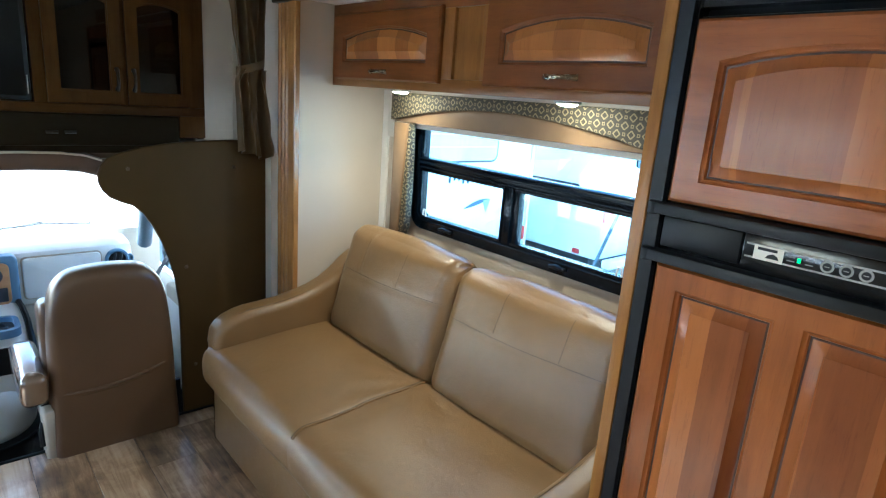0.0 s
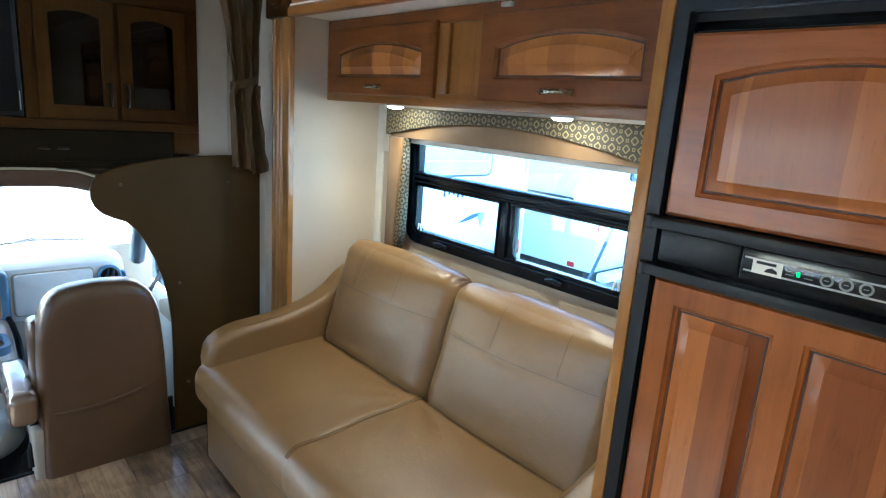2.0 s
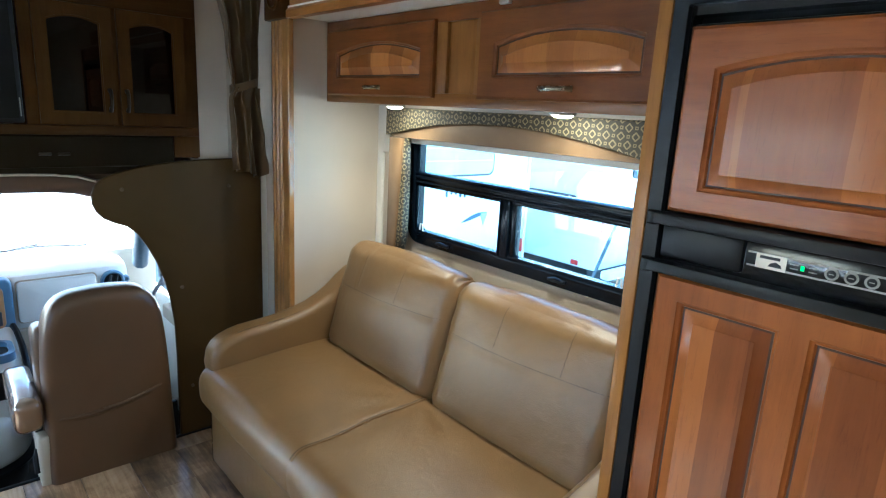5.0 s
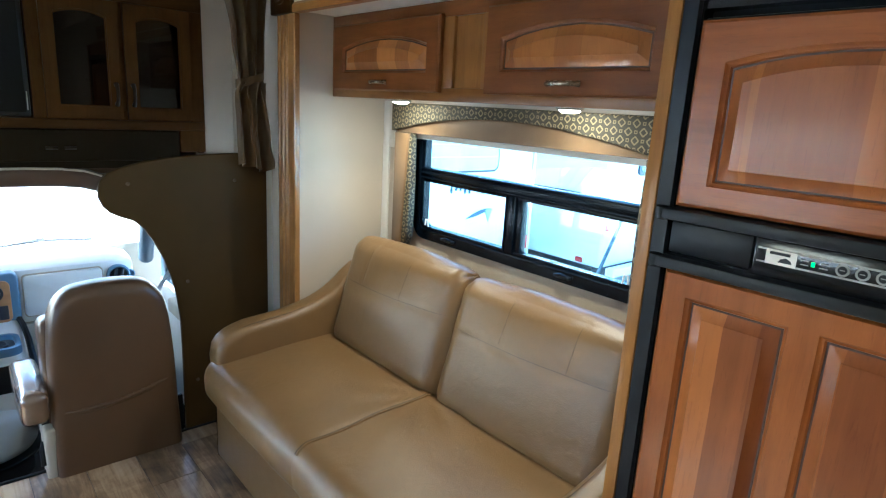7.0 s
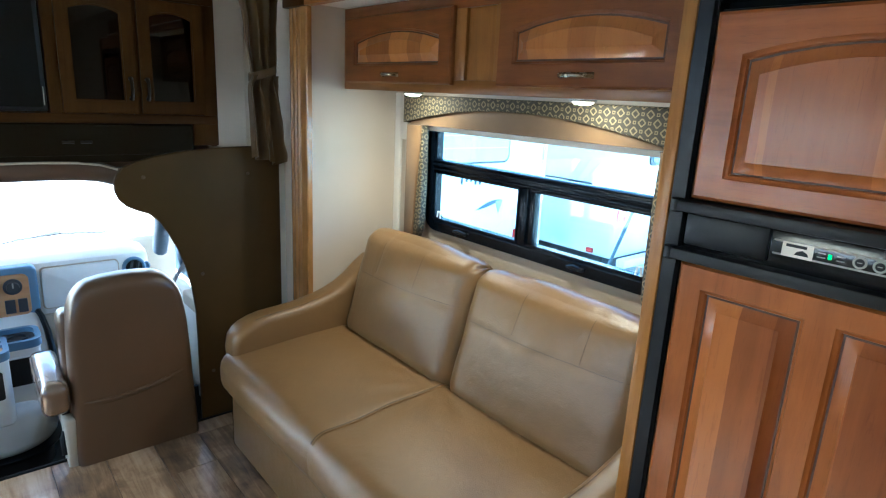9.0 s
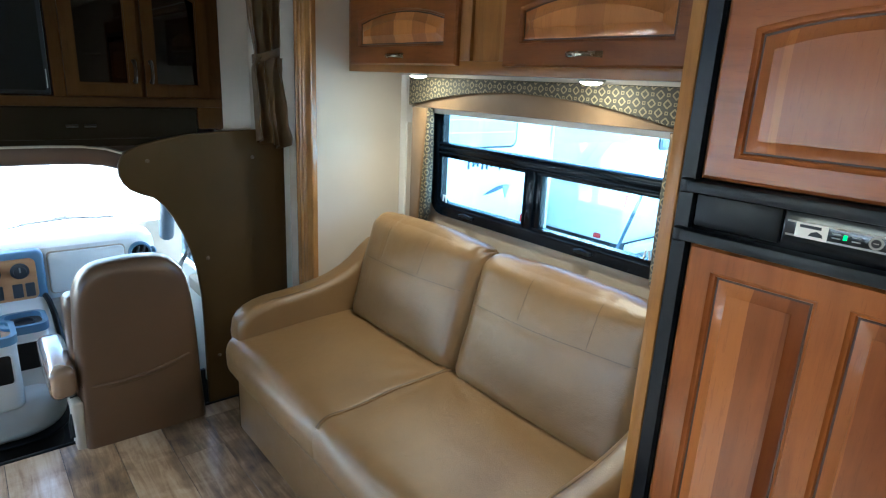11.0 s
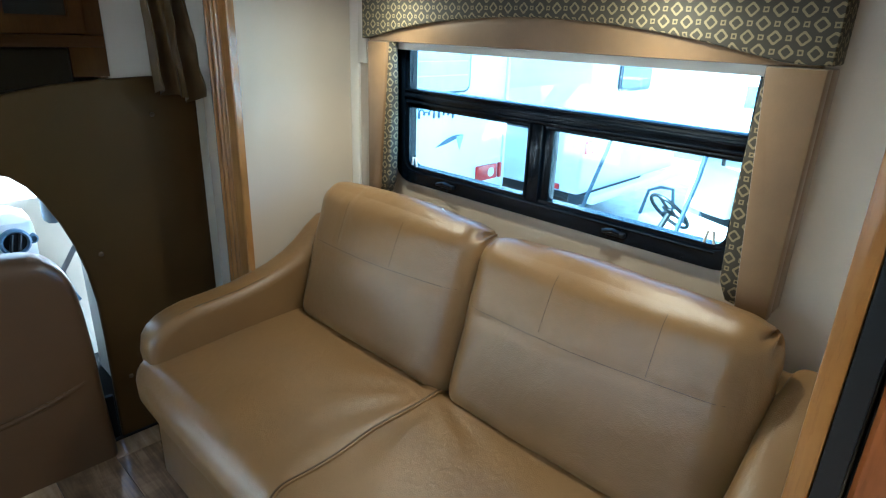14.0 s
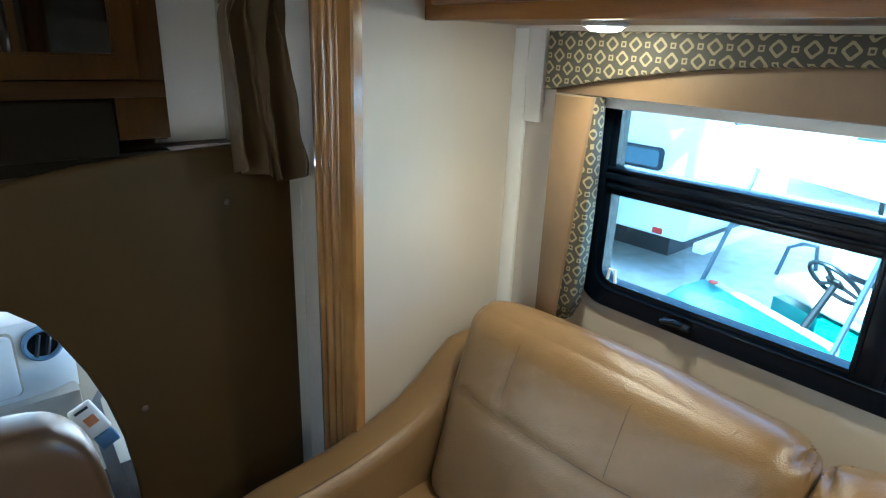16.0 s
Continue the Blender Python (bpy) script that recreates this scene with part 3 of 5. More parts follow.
def panel_door(parent, axis, front, u0, u1, v0, v1, fields, frame_mat, panel_mat, thick=0.020, raised=0.010):
    """A framed door whose front looks along minus the axis; fields: (u0, u1, v0, v1, rise, broad bevel) of its panels."""
    back = front + thick
    put = AXIS[axis]
    # stiles and rails round the fields, one part with rounded outer edge
    b = bmesh.new()
    cells = sorted(fields)
    cut = [u0] + [(a[1] + c[0]) / 2 for a, c in zip(cells, cells[1:])] + [u1]
    for k, (f0, f1, g0, g1, rise, bevel) in enumerate(cells):
        inner = opening(f0, f1, g0, g1, rise, 0)
        e = 0.006
        L, R = cut[k], cut[k + 1]
        o1 = to_rect(inner, L + (e if k == 0 else 0), R - (e if k == len(cells) - 1 else 0), v0 + e, v1 - e)
        o0 = to_rect(inner, L, R, v0, v1)
        rows = [(o0, back), (o0, front + e), (o1, front), (inner, front), (opening(f0, f1, g0, g1, rise, 0.004), front + 0.006), (opening(f0, f1, g0, g1, rise, 0.007), front + 0.007), (opening(f0, f1, g0, g1, rise, 0.010), front + 0.013)]
        made = [[b.verts.new(put(u, v, d)) for u, v in line] for line, d in rows]
        n = len(inner)
        for p, q in zip(made, made[1:]):
            for i in range(n):
                try:
                    b.faces.new((p[i], p[(i + 1) % n], q[(i + 1) % n], q[i]))
                except ValueError:
                    pass
    bmesh.ops.remove_doubles(b, verts=b.verts[:], dist=0.0003)
    part("frame", b, frame_mat, parent)
    for f0, f1, g0, g1, rise, bevel in cells:
        b = bmesh.new()
        rows = [(opening(f0, f1, g0, g1, rise, 0.002), front + 0.016), (opening(f0, f1, g0, g1, rise, 0.011), front + 0.0125),
                (opening(f0, f1, g0, g1, rise, 0.012 + bevel), front + 0.0125 - raised), (opening(f0, f1, g0, g1, rise, 0.0135 + bevel), front + 0.0105 - raised)]
        made = [[b.verts.new(put(u, v, d)) for u, v in line] for line, d in rows]
        n = len(made[0])
        for p, q in zip(made, made[1:]):
            for i in range(n):
                b.faces.new((p[i], p[(i + 1) % n], q[(i + 1) % n], q[i]))
        b.faces.new(made[-1])
        part("panel", b, panel_mat, parent, "raised panel of glued wood strips")
        # Dark ring: the bevel's shade is put into its colour.
        part("groove", ring(opening(f0, f1, g0, g1, rise, 0.009), opening(f0, f1, g0, g1, rise, 0.0135), axis, front + 0.0117, front + 0.015), M_GROOVE_SHADE, parent)


def bow_handle(parent, axis, front, c, v, half=0.045, upright=False, metal=None):
    """A bowed pull with two feet, standing off a front that looks along minus the axis."""
    put = AXIS[axis]
    pts = []
    for i in range(13):
        s = -1 + 2 * i / 12
        out = 0.022 * (1 - abs(s) ** 3.0) + 0.002
        u, w = (c, v + s * half) if upright else (c + s * half, v)
        pts.append(put(u, w, front - out))
    b = tube(pts, [0.0065 + 0.003 * abs(-1 + 2 * i / 12) ** 4 for i in range(13)], 8)
    part("handle", b, metal or M_BRONZE, parent, "bowed dark bronze pull")


# ---- overhead cabinets over the sofa ----
def overhead_cabinet():
    c = thing("overhead_cabinet", (1.9, 1.77, 1.478), "cherry wall cabinet with two arched doors above the window", "cabinet")
    y0, y1, z0, z1, f = SLIDE_B, SLIDE_F, 1.478, 1.797, 1.757
    b = box(f + 0.02, SLIDE_X, y0, y1, z0 + 0.004, z0 + 0.018)
    box(f + 0.02, SLIDE_X, y1 - 0.018, y1 - 0.001, z0 + 0.018, z1, bm=b)
    box(f + 0.02, SLIDE_X, y0 + 0.001, y0 + 0.018, z0 + 0.018, z1, bm=b)
    part("body", b, M_FACE_RAIL, c)
    part("rail", box(f, f + 0.02, y0, y1, z0, 1.522, 0.002), M_FACE_RAIL, c, "honey-coloured lower rail")
    part("rail", box(f, f + 0.02, y0, y1, 1.748, z1, 0.002), M_DOOR, c)
    for a, d in ((2.535, y1), (1.835, 1.905), (1.64, 1.70), (y0, 1.06)):
        part("stile", box(f - 0.0005, f + 0.02, a, d, 1.522, 1.748, 0.001), M_FACE, c)
    part("centre_panel", box(f + 0.012, f + 0.018, 1.70, 1.835, 1.522, 1.748), M_FACE, c, "recessed honey-coloured panel between the doors")
    d = part("door", box(f - 0.001, f + 0.001, 2.0, 2.1, 1.6, 1.61), M_CHERRY, c)
    panel_door(d, "x", f - 0.021, 1.886, 2.560, 1.506, 1.757, [(1.950, 2.492, 1.571, 1.703, 0.034, 0.027)], M_DOOR, M_CHERRY_PANEL)
    bow_handle(d, "x", f - 0.021, 2.228, 1.538, 0.050)
    d = part("door", box(f - 0.001, f + 0.001, 1.3, 1.4, 1.6, 1.61), M_CHERRY, c)
    panel_door(d, "x", f - 0.021, 1.040, 1.668, 1.506, 1.762, [(1.104, 1.603, 1.570, 1.703, 0.034, 0.027)], M_DOOR, M_CHERRY_PANEL)
    bow_handle(d, "x", f - 0.021, 1.356, 1.539, 0.055)
    # small catch under the ceiling
    part("catch", box(f - 0.016, f, 1.56, 1.60, 1.776, 1.790, 0.003), M_STEEL, c)


overhead_cabinet()


def puck_lamp(x, y):
    p = thing("puck_light", (x, y, 1.478), "round warm puck lamp, lit, under the wall cabinet", "lamp", "puck lights under the cabinet")
    part("rim", lathe([(0.040, 0.0), (0.040, -0.004), (0.036, -0.008), (0.031, -0.008), (0.030, 0.0)], (x, y, 1.4785)), M_SILVER, p, "pale metal rim")
    lens = part("lens", lathe([(0.031, -0.006), (0.029, -0.011), (0.022, -0.0145), (0.010, -0.0160), (0.001, -0.0165)], (x, y, 1.4785)), M_LED, p, "glowing domed lens")
    lens.visible_shadow = False
    lamp = new("puck_glow", bpy.data.lights.new("puck_glow", "SPOT"))
    lamp.data.energy, lamp.data.color = 1.2, (1.0, 0.76, 0.46)
    lamp.data.spot_size, lamp.data.spot_blend, lamp.data.shadow_soft_size = radians(125), 0.9, 0.02
    lamp.matrix_world = look((x, y, 1.450), (x, y, 0))


puck_lamp(1.845, 2.228)
puck_lamp(1.845, 1.410)


# Fill light: a ceiling lamp added out of view to brighten the refrigerator.
def fill_lamp(x, y):
    c = thing("fill_light", (x, y, CEIL), "unseen round ceiling lamp added as warm fill light", "lamp")
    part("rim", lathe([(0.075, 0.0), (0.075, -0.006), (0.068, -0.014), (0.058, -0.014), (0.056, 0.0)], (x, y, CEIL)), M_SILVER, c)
    lens = part("lens", lathe([(0.058, -0.008), (0.050, -0.018), (0.030, -0.024), (0.002, -0.026)], (x, y, CEIL)), M_LED, c, "glowing lens of the added lamp")
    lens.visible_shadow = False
    lamp = new("fill_glow", bpy.data.lights.new("fill_glow", "SPOT"))
    lamp.data.energy, lamp.data.color = FILL_WATTS, (1.0, 0.88, 0.72)
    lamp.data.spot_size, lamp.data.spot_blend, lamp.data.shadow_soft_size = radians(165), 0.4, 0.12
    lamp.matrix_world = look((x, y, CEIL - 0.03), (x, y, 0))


FILL_WATTS = 2.2
fill_lamp(0.20, -0.20)


# ---- window valance ----
def valance():
    v = thing("window_valance", (2.0, 1.77, 0.85), "padded valance of dark diamond-patterned cloth over tan cloth round the window", "valance")
    y0, y1, x = 1.100, 2.440, 1.955
    arch = lambda y: 1.352 + 0.072 * max(0, 1 - ((y - 1.80) / 0.62) ** 2)
    n = 40
    low = [(y0 + (y1 - y0) * i / n, arch(y0 + (y1 - y0) * i / n)) for i in range(n + 1)]
    part("patterned_board", prism(low + [(y1, 1.468), (y0, 1.468)], "x", x, x + 0.03, 0.006), M_DIAMOND, v, "dark cloth with cream diamond rings")
    part("tan_board", prism([(y0 + 0.02, 1.346), (y1 - 0.02, 1.346), (y1 - 0.02, 1.46), (y0 + 0.02, 1.46)], "x", x + 0.016, x + 0.045, 0.005), M_TAN, v, "plain tan cloth under the arch")
    part("return", box(x + 0.012, SLIDE_X, y0, y0 + 0.024, 1.352, 1.468, 0.005), M_DIAMOND, v)
    part("return", box(x + 0.012, SLIDE_X, y1 - 0.024, y1, 1.352, 1.468, 0.005), M_DIAMOND, v)
    part("head_rail", box(x + 0.046, SLIDE_X - 0.018, y0 + 0.075, y1 - 0.075, 1.324, 1.350, 0.004), M_STRIP, v, "pale blind rail under the valance")
    for inner, outer in ((2.303, 2.405), (1.215, 1.103)):
        s = 1 if outer > inner else -1
        zs = [0.885 + (1.346 - 0.885) * i / 16 for i in range(17)]
        pat = [(inner + s * 0.060, 0.852), (inner + s * 0.022, 0.858), (inner + s * 0.003, 0.90)]
        pat += [(inner - s * 0.006 * math.sin((z - 0.885) / 0.461 * math.pi) + s * 0.004, z) for z in zs[1:]] + [(inner + s * 0.060, 1.346)]
        part("inner_border", prism(pat, "x", x + 0.004, x + 0.040, 0.005), M_DIAMOND, v, "dark diamond cloth border")
        tan = [(inner + s * (0.046 - 0.040 * ((z - 0.85) / 0.496)), z) for z in [0.846 + 0.5 * i / 10 for i in range(11)]] + [(outer, 1.346), (outer, 0.846)]
        part("side_board", prism(tan, "x", x - 0.006, x + 0.034, 0.007), M_TAN, v, "tan cloth side piece")
        a, b = sorted((outer, outer - s * 0.02))
        part("side_return", box(x + 0.030, SLIDE_X, a, b, 0.848, 1.346, 0.004), M_TAN, v)


valance()


# ---- sofa ----
def stitched(parent, source, paths, away, radius=0.0010):
    """Threads laid on a cushion: straight paths pushed along a direction on to its skin."""
    from mathutils.bvhtree import BVHTree
    tree = BVHTree.FromBMesh(source)
    for start, end in paths:
        a, b = Vector(start), Vector(end)
        pts = []
        for i in range(33):
            p = a.lerp(b, i / 32)
            hit = tree.ray_cast(p - Vector(away) * 0.6, Vector(away))
            if hit[0]:
                pts.append(hit[0] + Vector(away) * 0.0004)
        if len(pts) > 3:
            part("seam", tube(pts, radius, 6), M_THREAD, parent)


def place(bm, m):
    bmesh.ops.transform(bm, matrix=m, verts=bm.verts)
    return bm


def crease(bm, lines, depth=0.006, wide=0.016, face=Vector((-1, 0, 0))):
    """Presses straight furrows into the side of a cushion that faces a way."""
    bm.normal_update()
    for v in bm.verts:
        if v.normal.dot(face) < 0.3:
            continue
        pull = 0.0
        for a, b in lines:
            a, b = Vector(a), Vector(b)
            p = Vector((v.co.x, v.co.y, v.co.z))
            a.x = b.x = p.x
            ab = b - a
            t = max(0, min(1, (p - a).dot(ab) / ab.length_squared))
            pull = max(pull, math.exp(-((p - a - ab * t).length / wide) ** 2))
        v.co -= face * depth * pull
    return bm


def sofa():
    s = thing("sofa", (1.55, 1.77, 0), "taupe-brown leather two-seat sofa with loose back cushions", "sofa")
    from mathutils.bvhtree import BVHTree
    skins = []
    # seat cushions, a little higher at the back
    for a, b, k in ((1.724, 2.590, 1.0), (0.945, 1.853, 2.0)):
        cu = soft_box((0.60, b - a, 0.185), 0.070, 30, (0.010, 0.004, 0.014), 0.004, k)
        place(cu, pose(1.452, (a + b) / 2, 0.350, 0, -3.2, 0))
        for v in cu.verts:
            # the pull of the cover towards the corner where the cushions meet
            d = (Vector((v.co.x, v.co.y)) - Vector((1.66, 1.78))).length
            if v.co.z > 0.38:
                v.co.z += 0.0045 * math.sin(math.atan2(v.co.y - 1.78, v.co.x - 1.70) * 13) * min(1, d / 0.06) * math.exp(-(d / 0.24) ** 2)
        skins.append(BVHTree.FromBMesh(cu))
        part("seat_cushion", cu, M_SOFA, s)
    # the seam lies on the skin, over the nose and back to the gap
    pts = []
    for i in range(36):
        x = 1.166 + (1.70 - 1.166) * (i / 35) ** 1.3
        tops = [h[0].z for h in (t.ray_cast(Vector((x, 1.7885 + 0.004 * math.sin(i * 0.35), 0.8)), Vector((0, 0, -1))) for t in skins) if h[0]]
        if tops:
            pts.append((x, 1.7885 + 0.004 * math.sin(i * 0.35), max(tops) + 0.0006))
    part("seat_seam", tube(pts, 0.0030, 6), M_THREAD, s)
    part("seat_piping", tube([(x, y - 0.009, z + 0.001) for x, y, z in pts], 0.0042, 6), M_SOFA, s, "raised leather edge along the seam")
    # front apron, ends and the frame
    part("apron", box(1.190, 1.222, 0.960, 2.524, 0.012, 0.34, 0.012, 3), M_SOFA, s, "leather front panel down to the floor")
    part("base", box(1.228, 1.98, 0.97, 2.50, 0.04, 0.28, 0.01), M_PAD, s)
    part("leg_plate", box(1.196, 1.232, 2.527, 2.542, 0.0, 0.28, 0.003), M_BRONZE, s, "thin metal leg at the end")
    part("leg_plate", box(1.196, 1.232, 0.942, 0.957, 0.0, 0.28, 0.003), M_BRONZE, s, "thin metal leg at the end")
    part("back_frame", box(1.86, 2.0, 0.96, 2.585, 0.25, 0.74, 0.03, 3), M_SOFA, s)
    # back cushions
    for a, b, k, seams in ((1.772, 2.476, 3.0, ((2.44, 2.30, 2.04, 1.80))), (1.048, 1.768, 5.0, ((1.73, 1.51, 1.245, 1.09)))):
        cu = soft_box((0.176, b - a + 0.012, 0.500), 0.074, 52, (0.026, 0.008, 0.014), 0.0042, k)
        hy, hz = (b - a + 0.012) / 2, 0.25
        for v in cu.verts:
            # puckers where the cover is gathered at the upper corners
            for side in (-1, 1):
                q = Vector((v.co.x, v.co.y - side * hy * 0.97, v.co.z - hz * 0.95))
                v.co -= v.co.normalized() * 0.007 * math.cos(7 * math.atan2(q.z, q.y * side + 0.4 * q.x)) * math.exp(-(q.length / 0.055) ** 2)
        place(cu, pose(1.814, (a + b) / 2, 0.646 if a > 1.5 else 0.636, 0, 16.0, 0))
        zs = 0.735
        lines = [((0, seams[0], zs - 0.03), (0, seams[-1], zs)), ((0, seams[1], zs), (0, seams[1], 0.95)), ((0, seams[2], zs), (0, seams[2], 0.95))]
        crease(cu, lines, 0.0035, 0.010)
        c = part("back_cushion", cu.copy(), M_SOFA, s)
        stitched(c, cu, [((1.7, seams[0], zs - 0.02), (1.7, seams[-1], zs)), ((1.7, seams[1], zs), (1.7, seams[1], 0.86)), ((1.7, seams[2], zs), (1.7, seams[2], 0.86))], (1, 0, 0))
        cu.free()
    # sloping arms
    top = [(1.190, 0.400), (1.186, 0.440), (1.195, 0.492), (1.215, 0.520), (1.245, 0.541), (1.285, 0.556), (1.33, 0.566), (1.42, 0.573), (1.50, 0.582), (1.57, 0.597), (1.63, 0.614), (1.69, 0.640), (1.74, 0.672), (1.79, 0.715), (1.84, 0.75), (1.98, 0.76)]
    for a, b in ((2.470, 2.592), (0.938, 1.040)):
        bm = prism(top + [(1.98, 0.30), (1.24, 0.30), (1.20, 0.34)], "y", a, b, 0.034, 5)
        arm = part("arm", bm, M_SOFA, s, "sloping padded arm")
        y = b - 0.024 if a < 1 else a + 0.024
        part("piping", tube([(x - 0.004, y, z + 0.0015) for x, z in [(p[0] + 0.012, p[1] - 0.003) for p in top[2:-1]]], 0.0022, 6), M_THREAD, arm)


sofa()


# ---- refrigerator ----
def refrigerator():
    cab = thing("fridge_cabinet", (1.75, 0.6, 0), "cream-sided cabinet with a honey wood edge round the refrigerator", "cabinet")
    part("side", box(1.50, SLIDE_X, 0.906, 0.928, 0, SLIDE_CEIL), M_WALL, cab, "cream board side")
    part("edge_strip", box(1.478, 1.50, 0.902, 0.930, 0, 1.785, 0.003), M_MAPLE, cab, "honey wood edge strip")
    part("side", box(1.50, SLIDE_X, 0.252, 0.272, 0, SLIDE_CEIL), M_WALL, cab, "cream board side")
    part("edge_strip", box(1.478, 1.50, 0.250, 0.276, 0, 1.785, 0.003), M_MAPLE, cab, "honey wood edge strip")
    part("top_panel", box(1.49, 1.52, 0.272, 0.906, 1.705, 1.785, 0.002), M_CHERRY_RAIL, cab)
    low = part("drawer_front", box(1.50, 1.52, 0.276, 0.902, 0.02, 0.26, 0.002), M_CHERRY_RAIL, cab)
    panel_door(low, "x", 1.478, 0.32, 0.858, 0.05, 0.25, [(0.372, 0.806, 0.09, 0.21, 0.0, 0.02)], M_CHERRY_RAIL, M_FRIDGE_PANEL)
    f = thing("refrigerator", (1.75, 0.6, 0.26), "built-in refrigerator with black frame and raised cherry door panels", "refrigerator")
    y0, y1 = 0.352, 0.866
    part("body", box(1.53, 2.0, 0.285, 0.895, 0.27, 1.70, 0.004), M_BLACK, f)
    part("case_frame", ring(rounded(0.278, 0.900, 0.265, 1.700, 0.004, 1), rounded(0.330, 0.872, 0.29, 1.672, 0.003, 1), "x", 1.480, 1.53), M_BLACK, f, "black outer frame")
    part("inner_edge", ring(rounded(0.330, 0.872, 0.29, 1.672, 0.003, 1), rounded(0.340, 0.869, 0.295, 1.655, 0.003, 1), "x", 1.496, 1.53), M_BLACK_GLOSS, f)
    up = part("door", box(1.500, 1.53, y0, y1, 1.300, 1.640, 0.003), M_BLACK, f, "upper freezer door")
    panel_door(up, "x", 1.480, y0 + 0.004, y1 - 0.003, 1.304, 1.634, [(0.412, 0.809, 1.346, 1.588, 0.026, 0.020)], M_CHERRY_RAIL, M_FREEZER_PANEL, 0.020, 0.008)
    down = part("door", box(1.500, 1.53, y0, y1, 0.30, 1.184, 0.003), M_BLACK, f, "lower door")
    panel_door(down, "x", 1.480, y0 + 0.004, y1 - 0.003, 0.305, 1.180, [(0.632, 0.814, 0.36, 1.134, 0.0, 0.022), (0.402, 0.585, 0.36, 1.134, 0.0, 0.022)], M_CHERRY, M_FRIDGE_PANEL, 0.020, 0.008)
    for z in (1.289, 1.196):
        rail = part("door_rail", box(1.462, 1.53, 0.340, 0.880, z - 0.012, z + 0.010, 0.004, 2), M_BLACK, f, "black plastic ledge along the door")
        part("hinge", lathe([(0.010, -0.014), (0.013, -0.012), (0.013, 0.010), (0.010, 0.012)], (1.474, 0.882, z)), M_BLACK, rail)
    c = part("control_panel", box(1.490, 1.53, 0.352, 0.870, 1.206, 1.280, 0.002), M_BLACK_GLOSS, f, "black control panel with silver markings")
    part("cover", box(1.483, 1.492, 0.712, 0.864, 1.214, 1.274, 0.003), M_BLACK, c)
    part("cover", box(1.481, 1.492, 0.352, 0.708, 1.212, 1.275, 0.003), M_BLACK_GLOSS, c)
    # silver lens-shaped lines round the marks
    for sgn in (1, -1):
        pts = []
        for i in range(25):
            y = 0.702 - 0.34 * i / 24
            bow = 0.0115
            pts.append((1.4805, y, 1.246 + sgn * bow))
        b = bmesh.new()
        rows = [[b.verts.new((p[0] - 0.0004, p[1], p[2] + e)) for p in pts] for e in (-0.0017, 0.0017)]
        for i in range(24):
            b.faces.new((rows[0][i], rows[0][i + 1], rows[1][i + 1], rows[1][i]))
        part("silver_line", b, M_SILVER, c)
    badge = part("badge", box(1.4800, 1.482, 0.640, 0.688, 1.233, 1.258), M_STRIP, c, "small silver badge with a black mark")
    part("mark", prism([(0.646, 1.238), (0.668, 1.238), (0.664, 1.244), (0.656, 1.247), (0.648, 1.243)], "x", 1.4794, 1.4802), M_BLACK, badge)
    part("mark", box(1.4794, 1.4802, 0.650, 0.682, 1.250, 1.255), M_BLACK, badge)
    part("pilot_light", box(1.4796, 1.482, 0.613, 0.618, 1.242, 1.250), M_GREEN_LED, c, "small green pilot light")
    for y in (0.600, 0.628):
        for z in (1.2425, 1.2495):
            part("label_bar", box(1.4799, 1.4815, y - 0.006, y + 0.006, z - 0.0008, z + 0.0008), M_SILVER, c)
    for y in (0.574, 0.547, 0.520):
        btn = part("button", lathe([(0.0100, 0.0), (0.0100, -0.0012), (0.0078, -0.0012), (0.0078, -0.0004)], (1.4812, y, 1.2465), "x", 24), M_SILVER, c, "round silver-ringed push button")
        part("face", lathe([(0.0066, 0.0), (0.0066, -0.0016), (0.001, -0.0020)], (1.4812, y, 1.2465), "x", 20), M_BLACK, btn)
        part("bar", box(1.4786, 1.4792, y - 0.0035, y + 0.0035, 1.2460, 1.2472), M_SILVER, btn)


refrigerator()


# ---- half wall by the cab, and curtain ----
def cab_partition():
    p = thing("cab_partition", (1.35, 2.81, 0), "dark brown padded half wall with a hooked top beside the cab seat", "partition")
    line = [(1.548, 0.0), (1.548, 1.222), (1.414, 1.221), (1.28, 1.216), (1.144, 1.205), (1.04, 1.188), (0.965, 1.168), (0.920, 1.148), (0.895, 1.122), (0.883, 1.090),
            (0.884, 1.055), (0.897, 1.022), (0.920, 0.996), (0.955, 0.977), (0.998, 0.960), (1.035, 0.925), (1.065, 0.876), (1.098, 0.803), (1.124, 0.725), (1.145, 0.625),
            (1.156, 0.519), (1.158, 0.38), (1.157, 0.256), (1.157, 0.0)]
    part("panel", prism(line, "y", 2.803, 2.828, 0.008, 3), M_BOARD, p)
    for x, z in ((0.987, 1.107), (1.402, 1.105), (1.190, 0.685), (1.214, 0.228)):
        part("bolt", lathe([(0.0075, 0.0), (0.0075, -0.002), (0.005, -0.004), (0.001, -0.005)], (x, 2.803, z), "y", 14), M_BOLT, p, "round bronze bolt head")


cab_partition()


